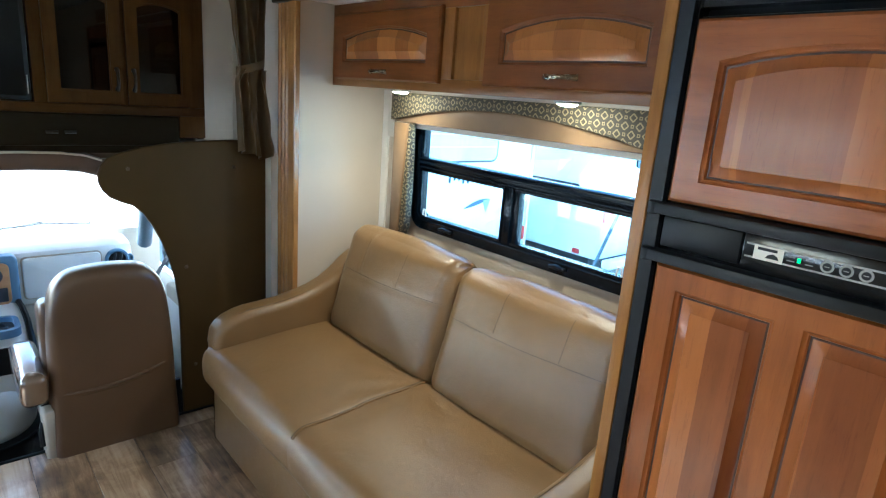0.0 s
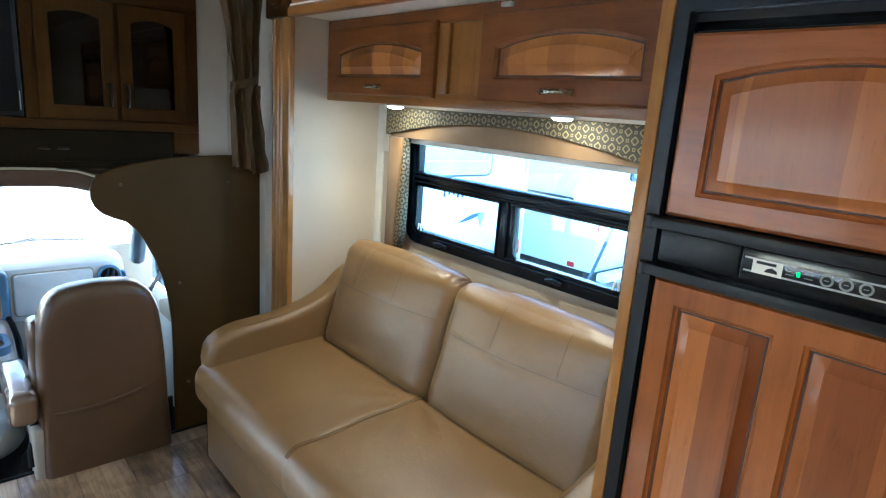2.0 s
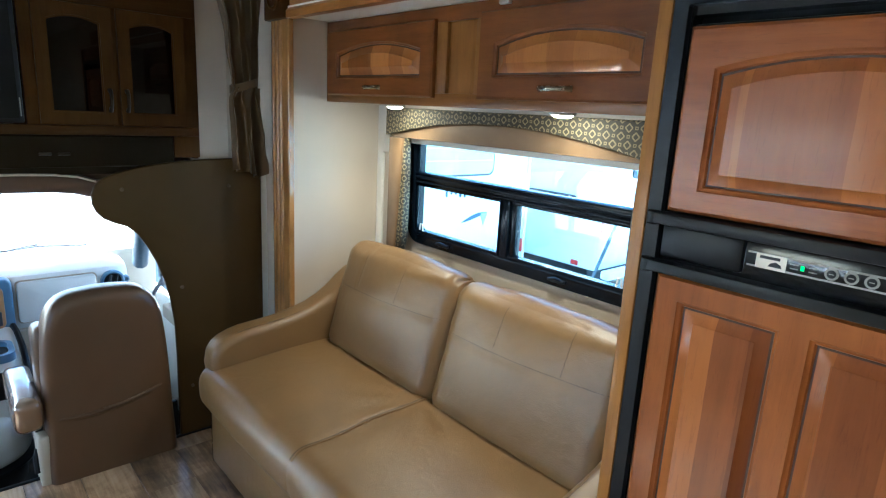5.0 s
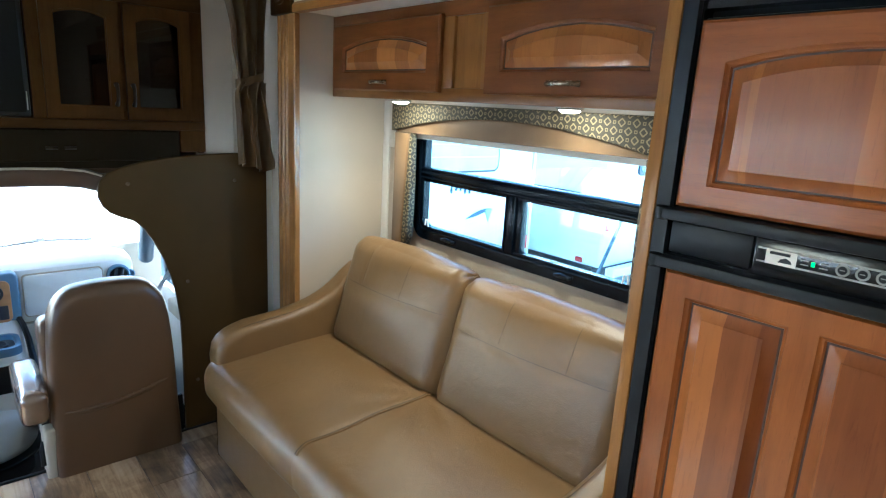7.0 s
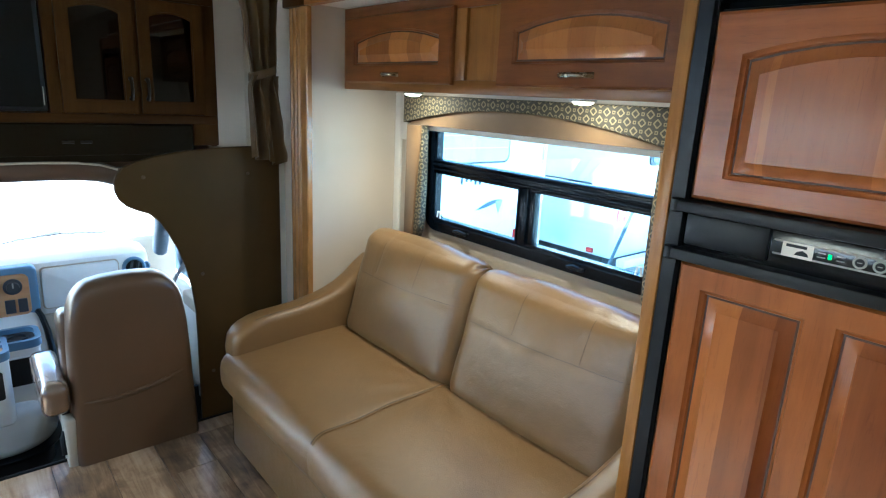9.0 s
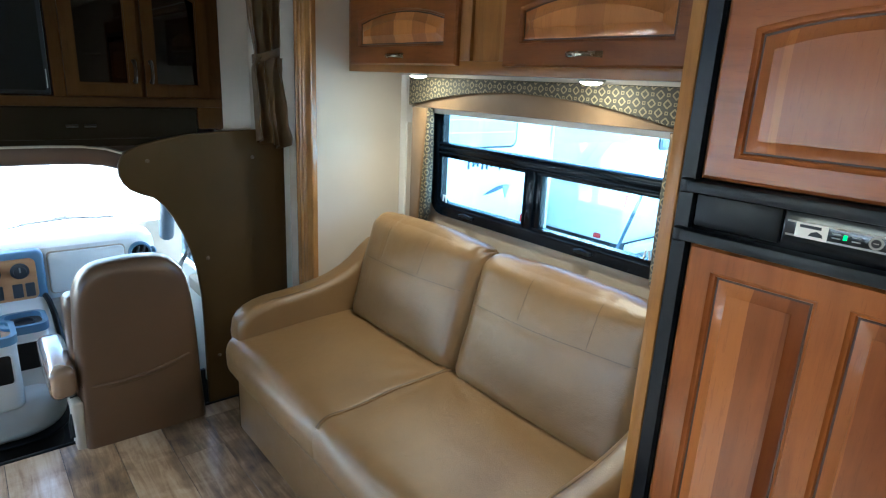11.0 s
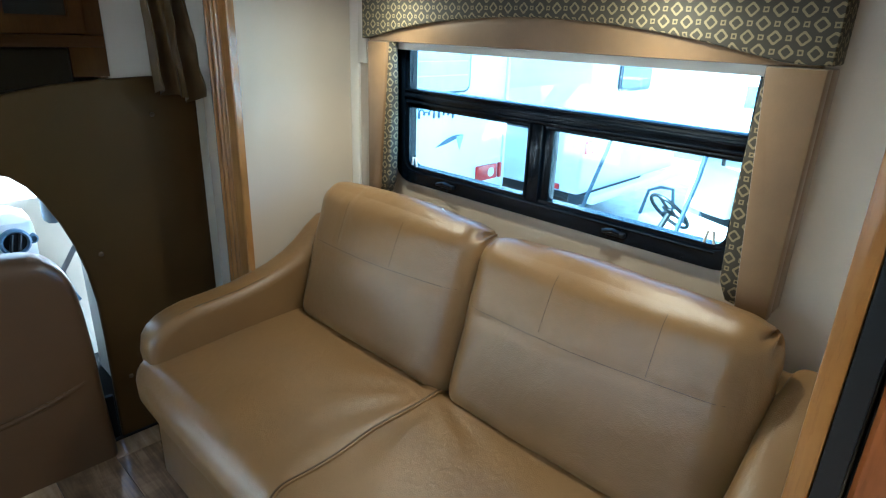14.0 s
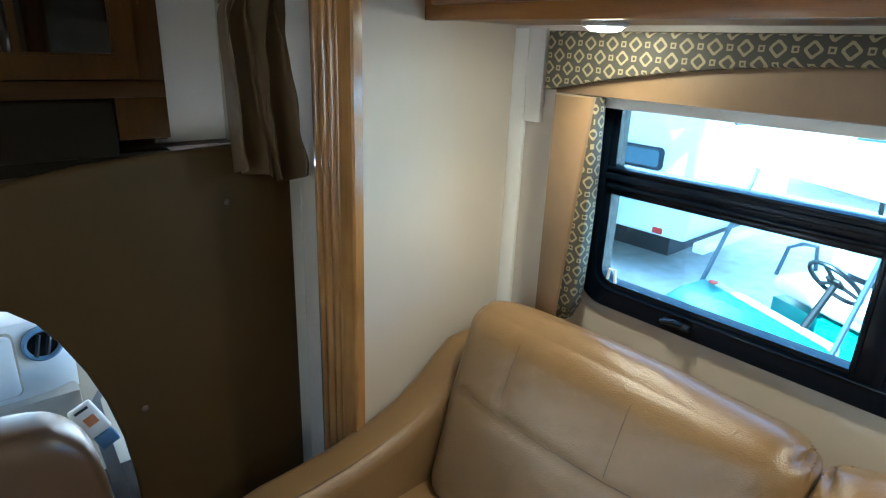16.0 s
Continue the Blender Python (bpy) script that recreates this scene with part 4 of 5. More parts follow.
def curtain():
    c = thing("curtain", (1.48, 2.77, 1.16), "brown pleated privacy curtain gathered with a tieback", "curtain")
    def sheet(z0, z1, edges, folds, deep, seed, ruffle):
        """Cloth between two heights; edges: (height share, left, right) rows; folds run together towards the tieback."""
        b = bmesh.new()
        nu, nz = 120, 48
        rows = []
        for j in range(nz + 1):
            t = j / nz
            k = max(q for q in range(len(edges) - 1) if edges[q][0] <= t)
            e = (t - edges[k][0]) / (edges[k + 1][0] - edges[k][0])
            e = e * e * (3 - 2 * e)
            L, R = (edges[k][i] + (edges[k + 1][i] - edges[k][i]) * e for i in (1, 2))
            near = math.exp(-(1 - t) / 0.16) if ruffle else 0.0
            row = []
            for i in range(nu + 1):
                s = i / nu
                drift = 0.10 * math.sin(t * 2.6 + seed) + 0.05 * noise.noise(Vector((s * 4, t * 2.0, seed)))
                w = 0.62 * math.sin(2 * math.pi * (folds * s + drift)) + 0.38 * math.sin(2 * math.pi * (folds * 1.63 * s - drift * 1.5 + seed))
                w = math.copysign(abs(w) ** 0.75, w)
                w += near * 0.9 * math.sin(2 * math.pi * (5.2 * s + 0.2 * seed)) + 0.35 * noise.noise(Vector((s * 11, t * 6, seed + 3)))
                edge = 1 - (2 * s - 1) ** 8
                x = L + (R - L) * (s + 0.018 * math.sin(2 * math.pi * folds * s + 1.2))
                y = 2.744 - deep * w * (0.35 + 0.65 * edge) - 0.012 * near
                hem = (0.010 * w + 0.014 * math.sin(s * 5 + 1)) * (1 - t) if ruffle else 0.0
                row.append(b.verts.new((x, y, z0 + (z1 - z0) * t + hem)))
            rows.append(row)
        for p, q in zip(rows, rows[1:]):
            for i in range(nu):
                b.faces.new((p[i], p[i + 1], q[i + 1], q[i]))
        bmesh.ops.solidify(b, geom=b.faces[:], thickness=0.003)
        return b
    part("lower_drape", sheet(1.163, 1.515, ((0.0, 1.394, 1.558), (0.45, 1.390, 1.538), (0.86, 1.384, 1.518), (1.001, 1.398, 1.508)), 2.4, 0.038, 1.0, True), M_CURTAIN, c)
    part("upper_drape", sheet(1.515, 2.00, ((0.0, 1.398, 1.508), (0.35, 1.376, 1.516), (1.001, 1.315, 1.540)), 3.3, 0.034, 2.3, False), M_CURTAIN, c)
    band = [(1.453 + 0.060 * math.cos(a), 2.742 + 0.036 * math.sin(a), 1.524 + 0.020 * math.cos(a)) for a in [2 * math.pi * k / 40 for k in range(40)]]
    b = bmesh.new()
    lo, hi = [b.verts.new(Vector(p) + Vector((0, 0, -0.016))) for p in band], [b.verts.new(Vector(p) + Vector((0, 0, 0.016))) for p in band]
    for i in range(40):
        b.faces.new((lo[i], lo[(i + 1) % 40], hi[(i + 1) % 40], hi[i]))
    bmesh.ops.solidify(b, geom=b.faces[:], thickness=0.003)
    part("tieback", b, M_CURTAIN, c, "cloth tieback band")


curtain()


# ---- entertainment cabinet over the cab ----
def media_cabinet():
    c = thing("media_cabinet", (0.6, 3.3, 1.15), "media cabinet with glass doors, its wood dimmed for low light", "cabinet")
    f = 3.12
    part("body", box(-0.60, 1.395, f + 0.02, 3.62, 1.80, 1.99), M_CAB_WOOD_DIM, c)
    part("side", box(1.375, 1.395, f + 0.021, 3.62, 1.19, 1.80), M_CAB_WOOD_DIM, c)
    part("side", box(0.752, 0.770, f + 0.021, 3.62, 1.305, 1.80), M_CAB_WOOD_DIM, c)
    part("back", box(0.77, 1.375, 3.60, 3.62, 1.305, 1.80), M_CAB_WOOD_DIM, c)
    part("shelf", box(0.771, 1.374, f + 0.06, 3.60, 1.50, 1.515), M_CAB_WOOD_DIM, c)
    part("bottom", box(-0.60, 1.375, f + 0.02, 3.62, 1.29, 1.305), M_CAB_WOOD_DIM, c)
    part("rail", box(-0.60, 1.397, f, f + 0.02, 1.292, 1.330, 0.002), M_CAB_RAIL_DIM, c)
    part("rail", box(-0.60, 1.397, f, f + 0.02, 1.800, 1.99, 0.002), M_CAB_RAIL_DIM, c)
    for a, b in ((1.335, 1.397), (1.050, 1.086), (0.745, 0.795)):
        part("stile", box(a, b, f, f + 0.02, 1.330, 1.800, 0.002), M_CAB_WOOD_DIM, c)
    part("end_block", box(1.285, 1.397, f + 0.001, f + 0.02, 1.196, 1.292, 0.002), M_CAB_WOOD_DIM, c)
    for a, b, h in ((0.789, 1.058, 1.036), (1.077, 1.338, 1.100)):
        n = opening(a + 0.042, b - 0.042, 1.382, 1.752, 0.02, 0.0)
        d = part("door", ring(to_rect(n, a, b, 1.334, 1.796), n, "y", f - 0.020, f - 0.001), M_CAB_WOOD_DIM, c)
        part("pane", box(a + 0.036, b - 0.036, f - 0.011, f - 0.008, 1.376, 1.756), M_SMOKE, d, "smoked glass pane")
        part("bead", ring(n, opening(a + 0.042, b - 0.042, 1.382, 1.752, 0.02, 0.006), "y", f - 0.016, f - 0.006), M_CAB_RAIL_DIM, d)
        bow_handle(d, "y", f - 0.020, h, 1.435, 0.042, True, M_BRONZE_DARK)
    # The flap's charcoal also carries the low light of this corner.
    dr = part("drawer", box(-0.60, 1.283, f - 0.002, f + 0.03, 1.160, 1.290, 0.010, 3), M_PAD, c, "padded lower flap, low light put into its charcoal colour")
    for s in (-1, 1):
        part("pull", tube([(0.825 + s * 0.012, f - 0.008, 1.216), (0.825 + s * 0.03, f - 0.016, 1.217), (0.825 + s * 0.052, f - 0.006, 1.216)], 0.006, 8), M_BRONZE_DARK, dr)
    part("screen_recess", box(-0.60, 0.745, f + 0.03, f + 0.05, 1.33, 1.80), M_CAB_WOOD_DIM, c)
    t = thing("television", (0.30, f, 1.335), "black flat television in the media cabinet", "television")
    part("bezel", box(-0.25, 0.738, f - 0.012, f + 0.028, 1.335, 1.86, 0.006), M_BLACK, t)
    part("screen", box(-0.235, 0.722, f - 0.014, f - 0.011, 1.352, 1.84), M_SCREEN, t)
    part("edge_light", box(0.7265, 0.7300, f - 0.0145, f - 0.011, 1.36, 1.43), M_SILVER, t)


media_cabinet()


# ---- the cab ----
def cab_header():
    h = thing("cab_headliner", (0.4, 3.2, 1.07), "rolled brown vinyl headliner along the top of the windscreen", "headliner", kind="structure")
    pts = [(-0.75, 3.16, 1.095), (0.2, 3.16, 1.100), (0.70, 3.16, 1.100), (0.82, 3.16, 1.096), (0.90, 3.17, 1.085), (0.97, 3.19, 1.060), (1.02, 3.22, 1.02), (1.06, 3.26, 0.96)]
    part("roll", tube(pts, [0.042] * 5 + [0.040, 0.036, 0.03], 16), M_TUBE, h)
    part("welt", tube([(p[0], p[1] - 0.030, p[2] + 0.034) for p in pts[:6]], 0.005, 8), M_DASH_LOW, h, "pale welt along the roll")
    part("header_panel", box(-0.75, 1.38, 3.17, 3.52, 1.090, 1.10), M_TUBE, h)
    part("fillet", box(-0.60, 1.395, 3.13, 3.17, 1.130, 1.165), M_PAD, h)


cab_header()


def windscreen():
    w = thing("windscreen", (0.35, 3.8, 0.6), "raked clear windscreen with thin dark wipers outside", "windscreen", kind="structure")
    b = bmesh.new()
    n = 20
    rows = []
    for j in range(7):
        t = j / 6
        row = []
        for i in range(n + 1):
            s = -1 + 2 * i / n
            row.append(b.verts.new((0.35 + s * (0.92 - 0.12 * t), 3.98 - 0.50 * t - 0.16 * s * s, 0.60 + 0.52 * t)))
        rows.append(row)
    for p, q in zip(rows, rows[1:]):
        for i in range(n):
            b.faces.new((p[i], p[i + 1], q[i + 1], q[i]))
    g = part("pane", b, M_CLEAR, w, "clear curved glass")
    g.visible_shadow = False
    for x0, x1 in ((0.62, 1.05), (-0.1, 0.45)):
        wp = part("wiper", tube([(x0, 3.985, 0.640), ((x0 + x1) / 2, 3.985, 0.655), (x1, 3.94, 0.650)], 0.007, 8), M_RUBBER, w, "thin black wiper")
        part("arm", tube([(x0 - 0.18, 4.02, 0.600), ((x0 + x1) / 2, 3.995, 0.665)], 0.005, 8), M_RUBBER, wp)
    # pillars
    for s in (-1, 1):
        part("pillar", tube([(0.35 + s * 0.93, 3.80, 0.55), (0.35 + s * 0.89, 3.56, 0.82), (0.35 + s * 0.82, 3.34, 1.09)], [0.040, 0.038, 0.038], 10), M_PILLAR, w, "dark blue-grey windscreen pillar")


windscreen()


def dashboard():
    d = thing("dashboard", (0.4, 3.7, 0.3), "pale grey moulded dashboard with a round vent and glovebox", "dashboard")
    prof = [(3.64, 0.300), (3.625, 0.36), (3.61, 0.47), (3.605, 0.555), (3.62, 0.598), (3.66, 0.618), (3.78, 0.625), (3.96, 0.600), (3.96, 0.30)]
    b = bmesh.new()
    xs = [-0.62, 0.60, 0.95, 1.06, 1.11, 1.15, 1.18]
    back = [0.0, 0.0, 0.0, 0.004, 0.012, 0.030, 0.065]
    rows = [[b.verts.new((x, y + (bk if y < 3.9 else 0), z - bk * 0.5 * (z > 0.5))) for y, z in prof] for x, bk in zip(xs, back)]
    for p, q in zip(rows, rows[1:]):
        for i in range(len(prof)):
            k = (i + 1) % len(prof)
            b.faces.new((p[i], p[k], q[k], q[i]))
    b.faces.new(rows[0])
    b.faces.new(rows[-1])
    part("shell", b, M_DASH, d)
    part("glovebox", prism(rounded(0.690, 1.020, 0.375, 0.575, 0.02), "y", 3.588, 3.62, 0.008), M_DASH, d, "pale glovebox lid")
    part("groove", ring(rounded(0.684, 1.026, 0.369, 0.581, 0.022), rounded(0.690, 1.020, 0.375, 0.575, 0.02), "y", 3.604, 3.612), M_DASH_LOW, d)
    part("lower_shelf", prism([(3.60, 0.20), (3.585, 0.27), (3.60, 0.335), (3.66, 0.34), (3.72, 0.20)], "x", 0.62, 1.17, 0.012), M_DASH_LOW, d, "grey-beige lower tray")
    for k in range(4):
        part("pocket_rib", box(0.72 + 0.09 * k, 0.727 + 0.09 * k, 3.578, 3.60, 0.235, 0.315, 0.002), M_DASH, d)
    v = part("vent", lathe([(0.056, 0.0), (0.056, -0.016), (0.048, -0.024), (0.041, -0.018), (0.040, 0.004)], (1.095, 3.612, 0.524), "y", 32), M_BLUE, d, "round adjustable air vent")
    part("well", lathe([(0.041, 0.0), (0.041, -0.006), (0.002, -0.006)], (1.095, 3.605, 0.524), "y", 28), M_BLACK, v)
    for k in (-1, 1):
        w = 0.038 * math.sqrt(1 - (k / 3) ** 2)
        part("vane", place(box(-0.003, 0.003, -0.008, 0.008, -w, w, 0.001), pose(1.095 + k * 0.0145, 3.592, 0.524, 0, 14, 24)), M_DARK, v)
    part("end_knob", lathe([(0.020, 0.02), (0.020, -0.012), (0.013, -0.016), (0.011, -0.008), (0.001, -0.008)], (1.163, 3.648, 0.515), "y", 20), M_BLUE, d, "small blue-grey ring at the end")
    st = part("heater_console", prism(rounded(0.30, 0.672, 0.345, 0.605, 0.03), "y", 3.565, 3.64, 0.014, 3), M_BLUE, d, "blue-grey centre stack")
    bz = part("bezel", prism(rounded(0.38, 0.636, 0.375, 0.575, 0.028), "y", 3.555, 3.57, 0.006), M_BEZEL, st, "tan wood-look bezel")
    for x, z in ((0.572, 0.520), (0.465, 0.520)):
        k = part("knob", lathe([(0.037, 0.0), (0.037, -0.010), (0.026, -0.014), (0.024, -0.030), (0.002, -0.031)], (x, 3.556, z), "y", 28), M_DARK, bz, "dark round heater knob")
        part("pointer", box(x - 0.003, x + 0.003, 3.522, 3.53, z, z + 0.024), M_SILVER, k)
    for x0, x1 in ((0.585, 0.622), (0.535, 0.575), (0.40, 0.50)):
        part("switch", box(x0, x1, 3.546, 3.56, 0.392, 0.458, 0.004), M_DARK, bz)
    return d


dashboard()


def engine_console():
    c = thing("engine_console", (0.35, 3.4, CAB_FLOOR), "pale grey engine cover console with blue-trayed cup holders", "console")
    prof = [(3.26, 0.06), (3.28, 0.20), (3.36, 0.31), (3.48, 0.365), (3.60, 0.385), (3.62, 0.30), (3.62, 0.06)]
    part("cover", prism(prof, "x", -0.02, 0.66, 0.03, 3), M_DASH, c)
    part("skirt", prism(rounded(-0.10, 0.665, 3.15, 3.62, (0.2, 0.2, 0.02, 0.02), 10), "z", -0.13, 0.10, 0.05, 4), M_DASH, c, "pale moulded skirt")
    part("skirt_lip", prism(rounded(-0.11, 0.675, 3.14, 3.62, (0.2, 0.2, 0.02, 0.02), 10), "z", -0.145, -0.13, 0.006), M_BLACK, c)
    part("plinth", prism(rounded(-0.08, 0.64, 3.19, 3.60, (0.18, 0.18, 0.02, 0.02), 8), "z", CAB_FLOOR, -0.15), M_CARPET, c, "black carpeted plinth")
    part("rim", tube([(0.655, 3.60, 0.385), (0.665, 3.50, 0.372), (0.672, 3.40, 0.335), (0.676, 3.32, 0.26), (0.678, 3.28, 0.17)], 0.013, 8), M_BLACK, c, "black edging")
    for x0, x1, y0, y1, z0, z1, wood_top in ((0.465, 0.628, 3.215, 3.40, 0.07, 0.375, False), (0.325, 0.505, 3.09, 3.30, 0.06, 0.385, True)):
        h = part("cup_box", prism(rounded(x0, x1, y0, y1, 0.045), "z", z0, z1 - 0.035, 0.012, 3), M_DASH, c, "pale cup holder box")
        part("tray", ring(rounded(x0 - 0.006, x1 + 0.006, y0 - 0.006, y1 + 0.006, 0.05), rounded(x0 + 0.014, x1 - 0.014, y0 + 0.014, y1 - 0.014, 0.036), "z", z1 - 0.036, z1), M_BLUE, h, "blue-grey tray rim")
        part("tray_floor", prism(rounded(x0 + 0.014, x1 - 0.014, y0 + 0.014, y1 - 0.014, 0.036), "z", z1 - 0.034, z1 - 0.022), M_BEZEL if wood_top else M_DARK, h)
        part("cup_well", lathe([(0.044, 0.0), (0.044, 0.014), (0.038, 0.014), (0.037, 0.001)], ((x0 + x1) / 2, y0 + 0.085, z1 - 0.022)), M_DARK, h)
        # No hollow here: a black plate gives the opening its inner shade.
        part("pocket", prism(rounded(x0 + 0.030, x1 - 0.028, z1 - 0.20, z1 - 0.075, 0.012), "y", y0 - 0.003, y0 + 0.02), M_BLACK, h, "black plate for the shade inside an open pocket")
        part("pocket_lip", ring(rounded(x0 + 0.024, x1 - 0.022, z1 - 0.206, z1 - 0.069, 0.016), rounded(x0 + 0.030, x1 - 0.028, z1 - 0.20, z1 - 0.075, 0.012), "y", y0 - 0.006, y0 + 0.01), M_DASH, h)


engine_console()


def cab_seat():
    s = thing("cab_seat", (0.89, 2.95, CAB_FLOOR), "brown vinyl cab passenger seat seen from behind, with armrest", "seat")
    b = bmesh.new()
    # rounded back shell: outline shrinks towards the top
    outline = [(-0.215, -0.16), (-0.232, 0.0), (-0.226, 0.20), (-0.222, 0.40), (-0.212, 0.56), (-0.197, 0.640), (-0.168, 0.692), (-0.115, 0.724), (0.0, 0.735)]
    fine = []
    for i in range(len(outline) - 1):
        # a smooth curve through the outline
        p0, p1, p2 = outline[max(0, i - 1)], outline[i], outline[i + 1]
        p3 = outline[i + 2] if i + 2 < len(outline) else (-outline[i][0], outline[i][1])
        for k in range(4):
            t = k / 4
            fine.append(tuple(0.5 * (2 * b1 + (c1 - a1) * t + (2 * a1 - 5 * b1 + 4 * c1 - d1) * t * t + (3 * b1 - a1 - 3 * c1 + d1) * t ** 3) for a1, b1, c1, d1 in zip(p0, p1, p2, p3)))
    outline = fine + [outline[-1]]
    full = outline + [(-x, z) for x, z in outline[-2::-1]]
    layers = [(2.716, 0.79), (2.716, 0.84), (2.7168, 0.885), (2.720, 0.925), (2.7265, 0.957), (2.737, 0.981), (2.752, 0.996), (2.770, 1.0), (2.82, 1.0), (2.846, 0.98), (2.862, 0.94), (2.868, 0.88)]
    rows = []
    for y, k in layers:
        rows.append([b.verts.new((0.888 + x * k, y + 0.045 * max(0, z), z - (1 - k) * 0.42 * min(1, max(0, (z - 0.35) / 0.35)) ** 1.5)) for x, z in full])
    for p, q in zip(rows, rows[1:]):
        for i in range(len(full) - 1):
            b.faces.new((p[i], p[i + 1], q[i + 1], q[i]))
        b.faces.new((p[-1], p[0], q[0], q[-1]))
    m = len(full)
    for r in (rows[0], rows[-1]):
        for i in range(m // 2):
            ends = [r[i], r[i + 1], r[m - 2 - i], r[m - 1 - i]]
            b.faces.new([v for k, v in enumerate(ends) if v not in ends[:k]])
    bmesh.ops.recalc_face_normals(b, faces=b.faces[:])
    part("backrest", b, M_SEAT, s)
    return s


seat = cab_seat()


def seat_rest(s):
    """The seat's seam, armrest, cushion and pedestal."""
    pts = []
    for i in range(25):
        t = i / 24
        x = 0.672 + 0.425 * t
        z = 0.262 + 0.012 * math.sin(t * math.pi) * -1 + 0.055 * t * t
        pts.append((x, 2.7155 + 0.045 * z + 0.022 * abs(2 * t - 1) ** 6, z))
    part("pocket_welt", tube([(x, y - 0.003, z) for x, y, z in pts], 0.0065, 8), M_SEAT, s)
    part("pocket_fold", tube([(x, y + 0.001, z - 0.016) for x, y, z in pts], 0.003, 6), M_THREAD, s)
    part("cushion", place(soft_box((0.47, 0.46, 0.15), 0.06, 14, (0, 0, 0.02), 0.004, 4.0), pose(0.888, 3.08, 0.02)), M_SEAT, s)
    part("side_bolster", place(soft_box((0.07, 0.14, 0.60), 0.034, 12), pose(0.690, 2.86, 0.30, -6)), M_SEAT, s)
    arm = part("armrest", place(soft_box((0.092, 0.36, 0.125), 0.030, 16, (0.004, 0, 0.006), 0.002, 6.0), pose(0.612, 2.890, 0.310, 4)), M_ARMREST_LIT, s, "padded brown armrest")
    part("pivot", box(0.632, 0.672, 2.80, 2.88, 0.15, 0.30, 0.008), M_BLACK, arm)
    part("hinge_cover", box(0.630, 0.672, 2.74, 2.86, -0.20, 0.20, 0.012, 3), M_DASH_LOW, s, "pale plastic hinge cover")
    part("recline_lever", tube([(0.632, 2.80, 0.13), (0.622, 2.78, 0.10), (0.622, 2.76, 0.05)], 0.010, 8), M_BLACK, s)
    # Black box added to stand for the dark gap beside the seat.
    part("side_skirt", box(1.09, 1.156, 2.832, 2.85, CAB_FLOOR, 0.16, 0.004), M_BLACK, s)
    part("pedestal", box(0.72, 1.06, 2.88, 3.22, CAB_FLOOR, -0.05, 0.01), M_BLACK, s)


seat_rest(seat)


def cab_door(side):
    x = 1.36 if side > 0 else -0.66
    w = 0.06 * side
    d = thing("cab_door", (x, 3.3, CAB_FLOOR), "pale grey cab door with a large clear window", "door", "cab doors", kind="structure")
    a, b = sorted((x, x + w))
    part("lower_panel", box(a, b, 2.82, 3.84, CAB_FLOOR - 0.1, 0.42, 0.01), M_DASH, d, "pale grey lower door panel")
    part("arm_pad", box(*sorted((x - 0.05 * side, x)), 2.95, 3.55, 0.30, 0.38, 0.015, 3), M_DASH_LOW, d)
    line = [(2.84, 0.42), (3.82, 0.42), (3.80, 0.60), (3.40, 1.09), (2.84, 1.09)]
    hole = [(2.93, 0.47), (3.72, 0.47), (3.70, 0.60), (3.36, 1.02), (2.93, 1.02)]
    part("window_frame", ring(line, hole, "x", a, b), M_PILLAR, d, "dark blue-grey window surround")
    p = part("pane", prism(hole, "x", x + 0.02 * side, x + 0.024 * side), M_CLEAR, d, "clear door glass")
    p.visible_shadow = False
    part("quarter_post", box(a + 0.005, b - 0.005, 3.46, 3.50, 0.47, 0.86), M_DARK, d)
    return d


cab_door(1)
cab_door(-1)
structure("cab_side_rear", box(1.36, 1.584, 2.829, 2.86, CAB_FLOOR - 0.1, 1.15), M_DASH, "pale grey panel behind the cab door")
structure("cab_side_rear", box(-0.84, -0.66, 2.83, 2.86, CAB_FLOOR - 0.1, 1.10), M_DASH, "pale grey panel behind the cab door")
structure("firewall", box(-0.70, 1.42, 3.97, 4.0, CAB_FLOOR - 0.1, 0.60), M_DASH_LOW, "grey firewall under the dash")


def seat_belt():
    s = thing("seat_belt", (1.29, 3.2, 0.0), "grey seat belt with a pale latch plate beside the seat", "seat belt")
    b = bmesh.new()
    pts = [(1.325, 3.20, 1.02), (1.310, 3.20, 0.75), (1.240, 3.20, 0.64), (1.150, 3.20, 0.50), (1.160, 3.20, 0.36), (1.180, 3.20, 0.20), (1.200, 3.20, CAB_FLOOR)]
    rows = [[b.verts.new(Vector(p) + Vector((e * 0.8, e * 0.6, 0))) for p in pts] for e in (-0.022, 0.022)]
    for i in range(len(pts) - 1):
        b.faces.new((rows[0][i], rows[0][i + 1], rows[1][i + 1], rows[1][i]))
    bmesh.ops.solidify(b, geom=b.faces[:], thickness=0.002)
    part("strap", b, M_BELT, s)
    part("guide", box(1.290, 1.335, 3.165, 3.215, 0.725, 0.79, 0.010, 3), M_STRIP, s, "pale strap guide")
    p = part("latch_plate", place(box(-0.030, 0.030, -0.009, 0.009, -0.052, 0.052, 0.008, 3), pose(1.130, 3.165, 0.480, 0, -24, 0)), M_STRIP, s, "pale latch plate")
    part("slot", place(box(-0.017, 0.017, -0.003, 0.003, -0.003, 0.003), pose(1.113, 3.155, 0.518, 0, -24, 0)), M_DARK, p)
    part("sticker", place(box(-0.014, 0.014, -0.001, 0.001, -0.014, 0.014), pose(1.131, 3.1545, 0.482, 0, -24, 0)), M_ORANGE, p, "orange warning sticker")
    part("buckle", place(box(-0.024, 0.024, -0.012, 0.012, -0.022, 0.022, 0.004, 2), pose(1.160, 3.165, 0.412, 0, -24, 0)), M_BLUE, s, "blue-grey buckle clip")


seat_belt()

